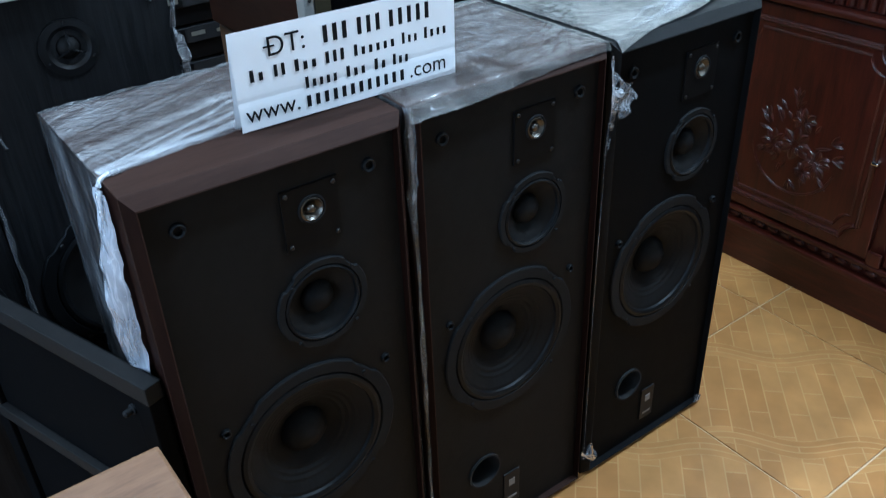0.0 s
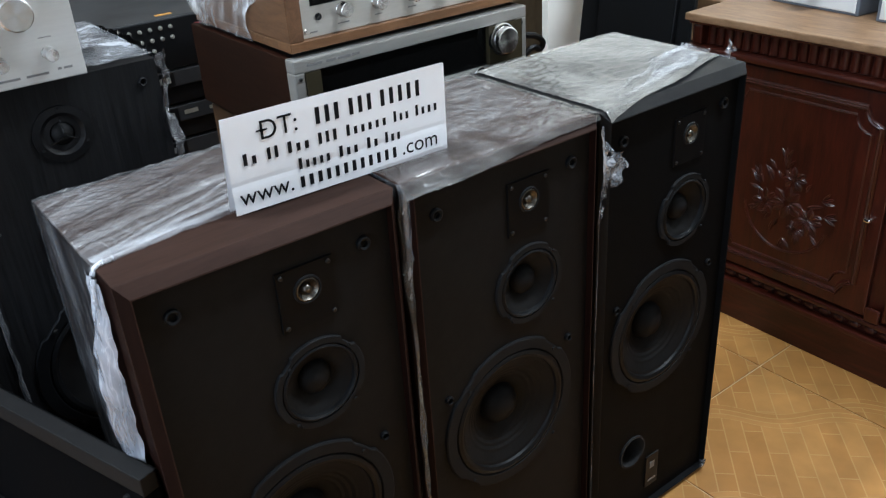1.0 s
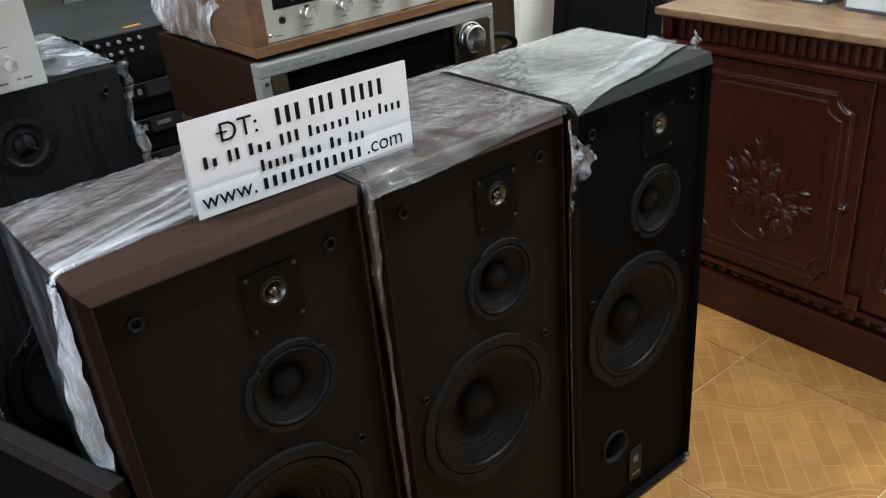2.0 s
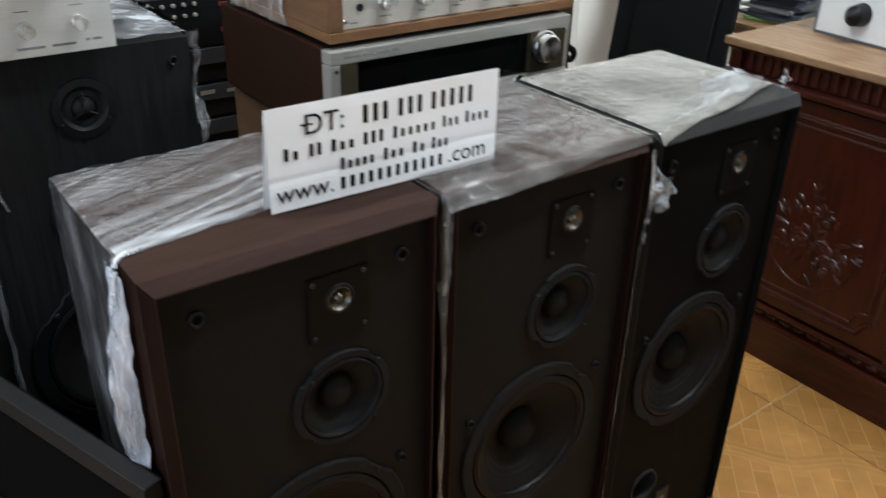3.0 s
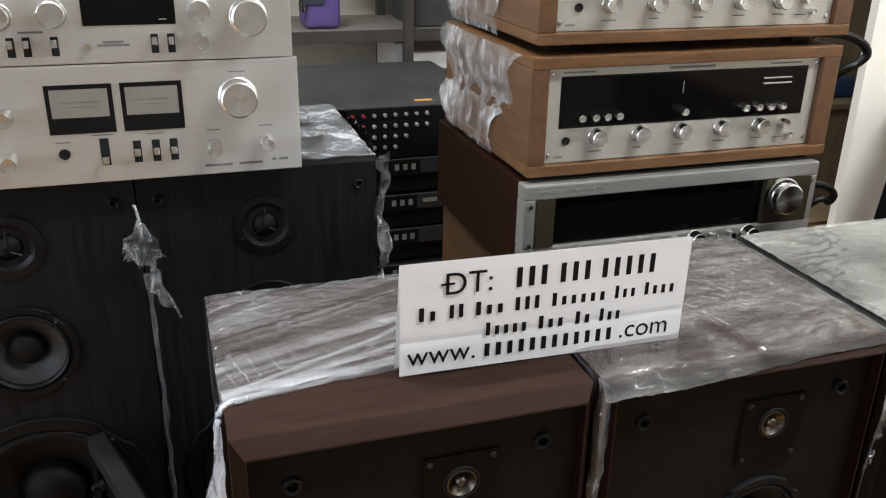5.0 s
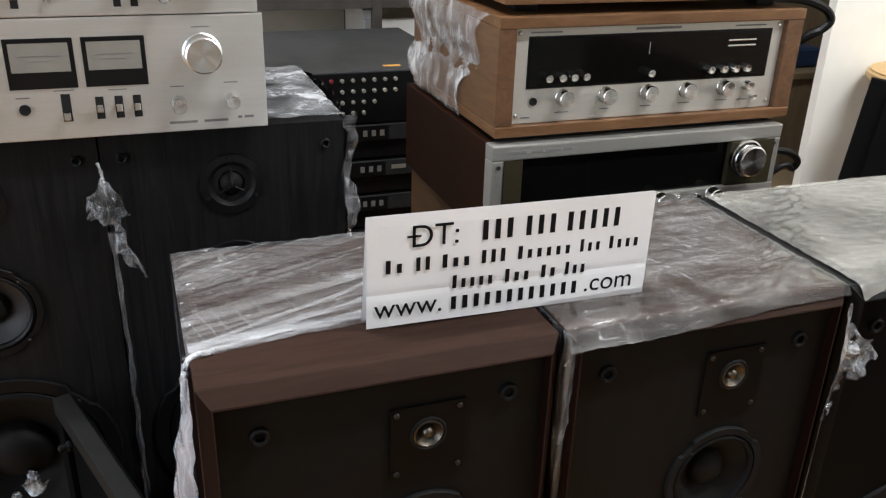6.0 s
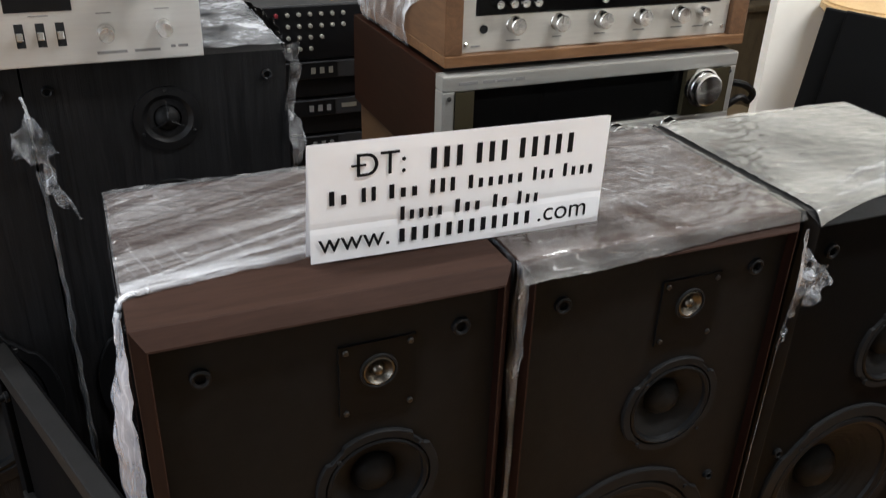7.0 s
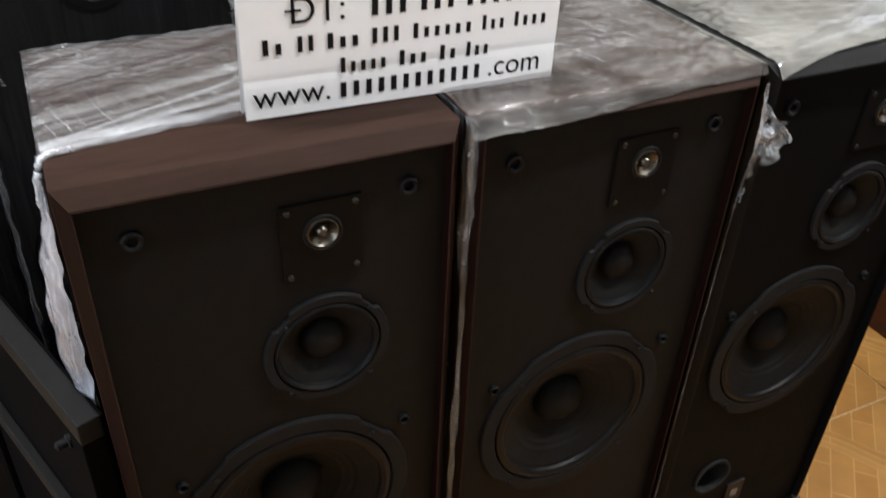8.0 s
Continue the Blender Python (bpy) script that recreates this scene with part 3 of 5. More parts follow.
def film_side(parent, sx, y_front, material, seed, z0=0.0, out=0.003):
    w, h, d = CAB_W, CAB_H, CAB_D
    def f(u, v):
        z = z0 + (h + 0.002 - z0) * v
        y = y_front(v) + (d - y_front(v)) * u
        return (sx * (w + out + abs(wob(y, z * 0.5, seed, 38, 0.0035)) * min(1, (1 - v) * 20)), y, z)
    return part("film_side", sheet(f, 30, 60), material, parent, "wrinkled clear stretch film", smooth=True)


def film_roll(parent, points, r, seed, name="film_edge", material=None):
    """Gathered film: a crumpled rope."""
    bm = tube(points, r, 10)
    for v in bm.verts:
        v.co += Vector((wob(*v.co, 90 + seed, r * 0.9), wob(v.co.y, v.co.z, v.co.x, 80 + seed, r * 0.9), wob(v.co.z, v.co.x, v.co.y, 85, r * 0.7)))
    return part(name, bm, material or FILM_FOLD, parent, "gathered whitish edge of the stretch film", smooth=True)


def smooth_path(pts, n=6):
    """Points on a smooth curve through pts."""
    q = [Vector(p) for p in pts]
    q = [q[0]] + q + [q[-1]]
    out = []
    for a_, b_, c_, d_ in zip(q, q[1:], q[2:], q[3:]):
        for k in range(n):
            t = k / n
            out.append(0.5 * (2 * b_ + (c_ - a_) * t + (2 * a_ - 5 * b_ + 4 * c_ - d_) * t * t + (3 * b_ - a_ - 3 * c_ + d_) * t ** 3))
    return out + [q[-1]]


def lerp_path(pts, n):
    out = []
    for a, b in zip(pts, pts[1:]):
        for i in range(n):
            out.append(tuple(Vector(a).lerp(Vector(b), i / n)))
    return out + [pts[-1]]


film_top(spk_a, lambda u: 0.052 + 0.022 * math.sin(u * 3.1) + 0.01 * u, False, FILM_FAN, 1.0)
film_side(spk_a, -1, lambda v: 0.050 + 0.012 * math.sin(v * 9), FILM_SIDE, 2.0)
film_top(spk_b, None, True, FILM_TOP, 3.0)
film_side(spk_b, -1, lambda v: 0.004, FILM_SIDE, 4.0)
film_top(spk_c, lambda u: -0.0135 + 0.062 * u ** 1.3 + 0.003 * math.sin(u * 9), False, FILM_MILKY, 5.0, 0.013)
film_side(spk_c, 1, lambda v: 0.02, FILM_SIDE, 6.0)
# the gathered band that runs down the side of the first one and along its top
W, HT = CAB_W, CAB_H
film_roll(spk_a, lerp_path([(-W - 0.004, 0.052, HT), (-W * 0.4, 0.068, HT + 0.003), (W * 0.3, 0.074, HT + 0.003), (W, 0.078, HT + 0.002)], 14), 0.0022, 1, material=FILM_PLEAT)
film_roll(spk_a, smooth_path([(-W - 0.010, 0.046, HT - 0.10), (-W - 0.008, 0.047, HT - 0.05), (-W - 0.005, 0.049, HT - 0.012), (-W + 0.003, 0.053, HT + 0.002), (-W + 0.022, 0.057, HT + 0.003)]), 0.0030, 5)
def band(u, v):
    z = 0.02 + (HT - 0.03) * v
    y = 0.022 + (0.050 + 0.026 * (1 - v)) * u + 0.004 * math.sin(v * 11) + 0.014 * v
    return (-W - 0.003 - (0.010 + 0.012 * min(1.0, max(0.0, (0.82 - z) / 0.16)) * min(1.0, max(0.0, (z - 0.54) / 0.10))) * min(1.0, (1 - v) * 9) * math.sin(math.pi * u) ** 0.7 - abs(wob(y * 2, z, 3.3, 38, 0.006)), y, z)
part("film_band", sheet(band, 12, 90), FILM_BAND, spk_a, "whitish gathered film down the side", smooth=True)


def fold(parent, p, q, width, height, seed, material, name="film_fold"):
    """A flat pleat of film that stands up a little along its middle."""
    p, q = Vector(p), Vector(q)
    d = (q - p).normalized()
    side = d.cross(Vector((0, 0, 1))).normalized()
    def f(u, v):
        c = p.lerp(q, u) + side * (v - 0.5) * width * (0.35 + 0.65 * math.sin(math.pi * min(1, 0.15 + u)))
        c = c + side * wob(u * 3, seed, 0, 2.0, width * 0.8)
        return c + Vector((0, 0, 0.001 + height * math.sin(math.pi * v) * (0.7 + 0.3 * math.sin(u * 23 + seed))))
    return part(name, sheet(f, 30, 4), material, parent, "pleat in the stretch film", smooth=True)


ZT = HT + 0.003
for k, (x, y, wd_, hh) in enumerate(((0.17, 0.12, 0.010, 0.004), (0.17, 0.165, 0.007, 0.003), (0.17, 0.215, 0.005, 0.002), (0.17, 0.098, 0.012, 0.004))):
    fold(spk_a, (-W, 0.056 + 0.004 * k, ZT), (x, y, ZT), wd_ * 1.4, hh * 0.7, 2.0 + k, FILM_PLEAT)
for k, (x1, y1) in enumerate(((-0.12, 0.010), (-0.075, 0.022), (-0.03, 0.036), (0.0, 0.052), (0.03, 0.072), (0.05, 0.10), (-0.10, 0.035))):
    fold(spk_c, (0.167, 0.070 + 0.009 * k, ZT + 0.001), (x1, y1, ZT), 0.009, 0.007, 9.0 + k, FILM_PLEAT)

# short creases that cross the pleats on the first, and scattered dashes on the second
rnd = random.Random(41)
for x, y0, y1 in ((-0.152, 0.070, 0.125), (-0.139, 0.073, 0.160), (-0.131, 0.090, 0.150), (-0.106, 0.076, 0.175), (-0.094, 0.110, 0.150), (-0.055, 0.080, 0.170), (0.010, 0.15, 0.19)):
    fold(spk_a, (x, y0, ZT), (x - 0.25 * (y1 - y0) + rnd.uniform(-0.004, 0.004), y1, ZT), rnd.uniform(0.0012, 0.0019), 0.0006, x * 50, FILM_FAINT, "film_crease")
# short pale creases that also stand in for glints off the crumpled film
for k in range(9):
    x, y = rnd.uniform(-0.15, 0.02), rnd.uniform(0.225, 0.27)
    fold(spk_a, (x, y, ZT), (x + 0.006, y - rnd.uniform(0.010, 0.022), ZT), 0.0014, 0.0006, k * 3.1, FILM_FAINT, "film_crease")
for k in range(80):
    x, y = rnd.triangular(-0.15, 0.16, 0.06), rnd.triangular(0.01, 0.26, 0.13)
    a = radians(rnd.uniform(-75, -35) if y > 0.07 else rnd.uniform(20, 120))
    l = rnd.uniform(0.006, 0.026)
    fold(spk_b, (x, y, ZT + 0.002), (x + l * math.cos(a), max(0.004, y + l * math.sin(a)), ZT + 0.002), rnd.uniform(0.0007, 0.0018), 0.0006, k * 1.7, FILM_CREASE, "film_crease")


# ---- paper sign ----
sign = thing("paper_sign", pose(0.2665, 0.0540, 0.8465, 0, 0.6, 0), "folded white paper sign standing on the wrapped loudspeakers", "sign")
def sign_sheet(u, v):
    x, z = (u - 0.5) * 0.300, v * 0.113
    return (x, 0.0004 * math.sin(u * 5 + 1) + 0.0006 * max(0.0, 1 - abs(v - 0.30) / 0.06) + (0.004 * (v - 0.9) if v > 0.9 else 0) * math.sin(u * 6), z)
part("front_leaf", sheet(sign_sheet, 24, 20), PAPER, sign)
part("rear_leaf", sheet(lambda u, v: ((u - 0.5) * 0.300, 0.0035 + 0.014 * (1 - v) + 0.0004 * math.sin(u * 5 + 1), v * 0.1125), 12, 4), PAPER, sign)


def letters(name, text, size, x, z, parent, y=-0.0006, material=None):
    c = bpy.data.curves.new(name, "FONT")
    c.body, c.size, c.align_x = text, size, "LEFT"
    tmp = bpy.data.objects.new(name, c)
    me = bpy.data.meshes.new_from_object(tmp)
    bpy.data.objects.remove(tmp)
    me.materials.append(material or INK)
    ob = new(name, me)
    ob.parent = parent
    ob.matrix_basis = pose(x, y, z, 90, 0, 0)
    return ob


def bar(parent, x0, x1, z0, z1, y=-0.0006, material=None, name="print_bar"):
    return part(name, box(x0, x1, y, y + 0.0006, z0, z1), material or INK, parent)


letters("print_heading", "DT:", 0.0315, -0.109, 0.080, sign)
bar(sign, -0.1115, -0.0980, 0.0898, 0.0917)
def word(x0, x1, z0, count, tall, low, capital=True):
    """A word or number that is not spelled out: one plain upright bar for each character."""
    step = (x1 - x0) / count
    for k in range(count):
        bar(sign, 1.03 * (x0 + step * (k + 0.20)), 1.03 * (x0 + step * (k + 0.62)), z0, z0 + (tall if (capital and k == 0) or low is None else low))


for x0, x1, n_ in ((-0.038, -0.001, 3), (0.006, 0.043, 3), (0.049, 0.112, 5)):
    word(x0, x1, 0.080, n_, 0.020, None)
for x0, x1, n_, number in ((-0.130, -0.109, 2, 0), (-0.101, -0.083, 2, 1), (-0.076, -0.044, 3, 0), (-0.037, -0.008, 3, 1), (0.000, 0.060, 6, 0), (0.066, 0.092, 3, 0), (0.098, 0.135, 4, 0)):
    word(x0, x1, 0.0555, n_, 0.0135, None if number else 0.0092)
for x0, x1, n_ in ((-0.065, -0.020, 5), (-0.012, 0.018, 3), (0.026, 0.046, 2), (0.052, 0.078, 3)):
    word(x0, x1, 0.0325, n_, 0.0135, 0.0092)
letters("print_web", "www.", 0.029, -0.143, 0.010, sign)
word(-0.066, 0.072, 0.0100, 12, 0.019, 0.0135, False)
letters("print_web", ".com", 0.029, 0.078, 0.010, sign)


# ---- black ash loudspeakers with the silver units on them ----
PURPLE = mat("purple_cloth", (0.075, 0.045, 0.16), 0.6, vary=0.25, scale=60, bump=0.1)
OAK = wood_mat("light_oak_case", (0.058, 0.029, 0.012), (0.11, 0.058, 0.026), 0.5, (9, 1.2, 9), 7)
SHELF_METAL = mat("dark_brown_angle_iron", (0.05, 0.043, 0.037), 0.5, metal=0.3, vary=0.3, scale=40, bump=0.1)
SHELF_BOARD = mat("dusty_grey_board", (0.16, 0.145, 0.12), 0.65, vary=0.25, scale=20)
STOOL_WOOD = wood_mat("stained_brown_wood", (0.105, 0.050, 0.022), (0.185, 0.098, 0.047), 0.45, (1.2, 7, 7), 5, coat=0.1)
CLOTH_BLACK = mat("black_grille_cloth", (0.0035, 0.0037, 0.0040), 0.85, vary=0.25, scale=220, bump=0.4, bscale=700, spec=0.1)
DULL_BLACK = mat("dull_black_board", (0.0026, 0.0026, 0.0028), 0.9, vary=0.25, scale=60, bump=0.1, spec=0.04)
# paler frame tone with the light from above put into the colour
FRAME_GREY = mat("lit_grey_frame", (0.0068, 0.0064, 0.0060), 0.7, vary=0.3, scale=50, bump=0.15, spec=0.2)
RATTAN = wood_mat("pale_rattan", (0.42, 0.25, 0.10), (0.62, 0.42, 0.20), 0.5, (20, 20, 3), 9)
DRIED = mat("dried_flowers", (0.13, 0.065, 0.030), 0.8, vary=0.6, scale=60)
PINK = mat("dusty_pink_ribbon", (0.45, 0.27, 0.27), 0.7, vary=0.2, scale=50)
GREEN = mat("green_card", (0.16, 0.27, 0.08), 0.6, vary=0.2, scale=40)
NAVY = mat("dark_magazine_cover", (0.03, 0.034, 0.045), 0.4, vary=0.3, scale=40)
WHITE_FRONT = mat("off_white_lacquer", (0.62, 0.62, 0.60), 0.35, vary=0.06, scale=30)
GREY_BOX = mat("blue_grey_plastic", (0.10, 0.115, 0.135), 0.4, vary=0.15, scale=40)
RED_JACK = mat("red_jack_ring", (0.13, 0.014, 0.018), 0.4, vary=0.1)
PALE_JACK = mat("pale_jack", (0.36, 0.345, 0.29), 0.3, metal=0.6, vary=0.15)
ORANGE = mat("orange_label", (0.55, 0.26, 0.05), 0.5, vary=0.1)
BLUE = mat("blue_plastic", (0.014, 0.035, 0.085), 0.45, vary=0.2)
CARD = mat("tan_cardboard", (0.21, 0.150, 0.082), 0.8, vary=0.15, scale=30)
BROWN_WALL = wood_mat("brown_wardrobe", (0.12, 0.085, 0.05), (0.20, 0.15, 0.09), 0.55, (6, 6, 1), 4)


def ash_speaker(x):
    s = thing("tall_loudspeaker", pose(x, 0.437, 0), "tall black wood-grain loudspeaker carrying a silver amplifier", "loudspeaker", "pair of black loudspeakers")
    w, h, d = 0.1505, 0.943, 0.316
    part("cabinet", rings([[(-w, 0, 0), (w, 0, 0), (w, 0, h), (-w, 0, h)], [(-w, d, 0), (w, d, 0), (w, d, h), (-w, d, h)]]), BLACK_ASH, s)
    holes = [(0.002, 0.869, 0.017), (0.0, 0.727, 0.058), (0.0, 0.50, 0.121)]
    part("baffle", plate_with_holes(-w, w, 0, h, 0.0, holes), BLACK_ASH, s)
    tw = part("tweeter", lathe([(0.040, 0.0), (0.040, 0.003), (0.030, 0.0035), (0.018, -0.004), (0.016, -0.004)], 0.002, 0.869, 40, closed=False), BLACK_PLASTIC, s, "round black tweeter plate", smooth=True)
    part("dome", lathe([(0.016, -0.004), (0.013, 0.003), (0.008, 0.007), (0.002, 0.009)], 0.002, 0.869, 28), DOME, tw, smooth=True)
    for k in range(3):
        a = radians(90 + 120 * k)
        part("guard_bar", tube([(0.002 + 0.004 * math.cos(a), -0.011, 0.869 + 0.004 * math.sin(a)), (0.002 + 0.016 * math.cos(a), -0.008, 0.869 + 0.016 * math.sin(a)),
                                (0.002 + 0.021 * math.cos(a), -0.002, 0.869 + 0.021 * math.sin(a))], 0.0013, 6), BLACK_PLASTIC, tw)
        screw(tw, 0.002 + 0.035 * math.cos(a), 0.869 + 0.035 * math.sin(a), 0.0022, -0.003, RUBBER)
    md = cone_driver(s, "midrange_driver", 0.0, 0.727, 0.063, notch=0.05, cone=CONE_GREY, cap=0.36, frame_mat=RUBBER_DARK)
    wf = cone_driver(s, "woofer", 0.0, 0.50, 0.130, notch=0.04, cap=0.33, frame_mat=RUBBER_DARK)
    for k in range(4):
        a = radians(45 + 90 * k)
        screw(wf, 0.12 * math.cos(a), 0.5 + 0.12 * math.sin(a), 0.0032, -0.008)
        screw(md, 0.058 * math.cos(a), 0.727 + 0.058 * math.sin(a), 0.0024, -0.008)
    for sx in (-1, 1):
        peg_hole(s, sx * 0.1260, 0.914, 0.0065)
    return s


spk_d = ash_speaker(0.0385)
spk_e = ash_speaker(-0.2650)


def ragged(name, parent, f, nu, nv, material, seed, amp, label="torn clear film edge"):
    def g(u, v):
        p = Vector(f(u, v))
        return p + Vector((wob(p.x, p.y, p.z + seed, 55, amp), wob(p.y, p.z, p.x + seed, 60, amp), wob(p.z, p.x, p.y + seed, 50, amp * 0.6)))
    return part(name, sheet(g, nu, nv), material, parent, label, smooth=True)


ragged("film_top", spk_d, lambda u, v: (-0.15 + 0.303 * u, 0.012 + 0.306 * v, 0.9475), 26, 26, FILM_DRAPE, 3.0, 0.003, "wrinkled milky film over the top")
ragged("film_edge", spk_d, lambda u, v: (0.149 + 0.022 * u + 0.005 * math.sin(v * 17), -0.004 + 0.035 * u, 0.945 - 0.30 * v), 6, 60, FILM_THIN, 9.0, 0.009)
ragged("film_edge", spk_d, lambda u, v: (0.150 + 0.02 * math.sin(u * 3), 0.01 + 0.3 * u, 0.945 - 0.022 * v), 40, 5, FILM_THIN, 12.0, 0.008)


def tuft(parent, x, y, z, size, seed, name="film_tuft", lean=0.0):
    """A crumpled, pulled-out handful of film with a ragged outline."""
    def f(u, v):
        a, r = 2 * math.pi * u, v * size * (0.75 + 0.55 * noise.noise(Vector((math.cos(2 * math.pi * u) * 1.4, math.sin(2 * math.pi * u) * 1.4, seed * 3.7))))
        p = Vector((r * math.cos(a) * 0.8 + lean * v * size, 0, r * math.sin(a)))
        k = size * 0.55 * v
        return Vector((x, y, z)) + p + Vector((wob(p.x, p.z, seed, 60, k), -size * 0.30 * math.sin(v * 3) + wob(p.z, p.x, seed + 5, 75, k * 1.6), wob(p.x, seed, p.z, 65, k)))
    return part(name, sheet(f, 30, 9), FILM_THIN, parent, "crumpled tuft of clear film")


def ribbon(parent, points, width, seed, name="film_strip", material=None, wavy=0.5):
    """A thin ragged strip of film that hangs along points, facing the front."""
    pts = [Vector(p) for p in points]
    n_ = len(pts) - 1
    def f(u, v):
        t = u * n_
        k = min(int(t), n_ - 1)
        p = pts[k].lerp(pts[k + 1], t - k)
        w_ = width * (0.45 + 0.9 * abs(noise.noise(Vector((u * 9, seed, 0.3)))))
        return p + Vector(((v - 0.5) * w_ + wob(p.z, seed, 0, 30, width * wavy), -0.25 * w_ * math.sin(v * 3.1) + wob(p.z, v, seed, 70, width * wavy * 0.8), 0))
    return part(name, sheet(f, 60, 4), material or FILM_THIN, parent, "ragged strip of clear film", smooth=True)


def flag(parent, top, foot, tip, seed, name="film_tuft"):
    """Torn film that is still held along one edge and drawn out to a ragged tip."""
    top, foot, tip = Vector(top), Vector(foot), Vector(tip)
    def f(u, v):
        root = top.lerp(foot, u)
        reach = v * (0.80 + 0.35 * noise.noise(Vector((u * 4.0, seed, 0.5))))
        p = root.lerp(tip, min(1.0, reach) * 0.88)
        k = 0.010 * min(1.0, v * 2.5)
        return p + Vector((wob(p.x, p.z, seed, 70, k), -0.5 * k + wob(p.z, p.x, seed + 2, 85, k * 1.6), wob(p.z, seed, p.x, 75, k)))
    return part(name, sheet(f, 18, 12), FILM_THIN, parent, "drawn-out tuft of torn clear film")


flag(spk_d, (-0.1505, -0.006, 0.896), (-0.141, -0.012, 0.832), (-0.187, -0.020, 0.843), 5)
flag(spk_d, (-0.1500, -0.006, 0.890), (-0.141, -0.012, 0.830), (-0.121, -0.018, 0.858), 7)
flag(spk_d, (-0.1430, -0.010, 0.840), (-0.148, -0.010, 0.795), (-0.113, -0.020, 0.768), 9)
ribbon(spk_d, [(-0.153, -0.006, 0.912), (-0.149, -0.010, 0.87)], 0.006, 5)
ribbon(spk_d, [(-0.124, -0.014, 0.785), (-0.114, -0.012, 0.755)], 0.006, 8)
ribbon(spk_d, [(-0.149, -0.004, 0.82), (-0.147, -0.004, 0.65), (-0.149, -0.005, 0.52), (-0.150, -0.004, 0.30)], 0.010, 7, material=FILM_SIDE, wavy=0.3)
tuft(spk_e, 0.012, 0.010, 0.455, 0.022, 19)
tuft(spk_e, -0.02, 0.008, 0.425, 0.020, 23)
# torn film between the second and the third of the row
flag(spk_c, (-CAB_W - 0.002, -0.010, 0.808), (-CAB_W + 0.002, -0.010, 0.715), (-CAB_W + 0.055, -0.016, 0.762), 11)
tuft(spk_c, -CAB_W - 0.004, -0.012, 0.695, 0.013, 13)
ribbon(spk_c, [(-CAB_W - 0.004, -0.010, 0.83), (-CAB_W - 0.001, -0.014, 0.77), (-CAB_W - 0.008, -0.012, 0.68)], 0.007, 3)
ribbon(spk_c, [(-CAB_W - 0.006, -0.011, 0.70), (-CAB_W - 0.007, -0.010, 0.4), (-CAB_W - 0.005, -0.010, 0.05)], 0.003, 4, material=FILM_SIDE, wavy=0.15)
ribbon(spk_b, [(-CAB_W + 0.002, -0.006, 0.845), (-CAB_W + 0.002, -0.006, 0.6), (-CAB_W + 0.001, -0.006, 0.35), (-CAB_W, -0.006, 0.02)], 0.011, 6, material=FILM_SIDE, wavy=0.08)
ragged("film_edge", spk_b, lambda u, v: (-CAB_W - 0.003 + 0.0085 * u, 0.002 - 0.0125 * u, 0.846 - (0.15 + 0.05 * math.sin(u * 5)) * v), 8, 40, FILM_CORNER, 17.0, 0.0025, "loose clear film over the front corner")
tuft(spk_c, CAB_W - 0.006, 0.03, 0.860, 0.018, 14)
tuft(spk_c, CAB_W - 0.02, -0.014, 0.022, 0.014, 15)
tuft(spk_c, -CAB_W + 0.002, -0.014, 0.06, 0.022, 16)


# ---- silver amplifier and tuner ----
def knob(parent, name, cx, cz, r, y, out=0.016, material=None, flute=False):
    prof = [(r * 1.06, 0.0), (r * 1.06, 0.002), (r, 0.003), (r * 0.98, out - 0.0015), (r * 0.9, out), (r * 0.12, out - 0.0006)]
    return part(name, lathe(prof, cx, cz, 32, y=y, notch=0.03 if flute else 0, notches=20), material or ALU_KNOB, parent, smooth=True)


def lever(parent, cx, cz, y, up=0.0, sw=0.0045, sh=0.013):
    s = part("switch_slot", box(cx - sw, cx + sw, y - 0.0008, y + 0.001, cz - sh, cz + sh, 0.0003), VOID, parent)
    part("lever", box(cx - sw * 0.75, cx + sw * 0.75, y - 0.011, y - 0.0008, cz + up - 0.0045, cz + up + 0.0045, 0.0012), CHROME, s)
    return s


def silver_unit(name, z, xr, w, h, label, front_y=0.413):
    u = thing(name, pose(xr - w / 2, front_y, z), label, "hi-fi unit")
    part("body", box(-w / 2 + 0.008, w / 2 - 0.008, 0.008, 0.34, 0.006, h - 0.004, 0.002), DUSTY_BLACK, u)
    part("faceplate", box(-w / 2, w / 2, 0.0, 0.008, 0, h, 0.0015), ALU, u, "brushed silver front plate")
    for sx in (-1, 1):
        for y in (0.04, 0.30):
            part("foot", box(sx * (w / 2 - 0.05) - 0.015, sx * (w / 2 - 0.05) + 0.015, y, y + 0.03, -0.005, 0.006, 0.002), BLACK_PLASTIC, u)
    return u


amp = silver_unit("stereo_amplifier", 0.9485, 0.088, 0.42, 0.137, "silver stereo amplifier with two level meters on black loudspeakers")
AO = 0.088 - 0.21  # its middle
def ax(x):
    return x - AO
for x0, x1 in ((-0.194, -0.123), (-0.1145, -0.047)):
    mt = part("level_meter", box(ax(x0), ax(x1), -0.0015, 0.001, 1.008 - 0.9485, 1.064 - 0.9485, 0.0006), BLACK_PLASTIC, amp, "black-framed level meter")
    part("dial", box(ax(x0) + 0.005, ax(x1) - 0.005, -0.0022, -0.0012, 1.027 - 0.9485, 1.059 - 0.9485), METER_FACE, mt, "pale meter face")
    part("scale_line", box(ax(x0) + 0.014, ax(x1) - 0.014, -0.0026, -0.0022, 1.0445 - 0.9485, 1.0452 - 0.9485), INK_GREY, mt)
    part("scale_line", box(ax(x0) + 0.022, ax(x1) - 0.022, -0.0026, -0.0022, 1.0390 - 0.9485, 1.0395 - 0.9485), INK_GREY, mt)
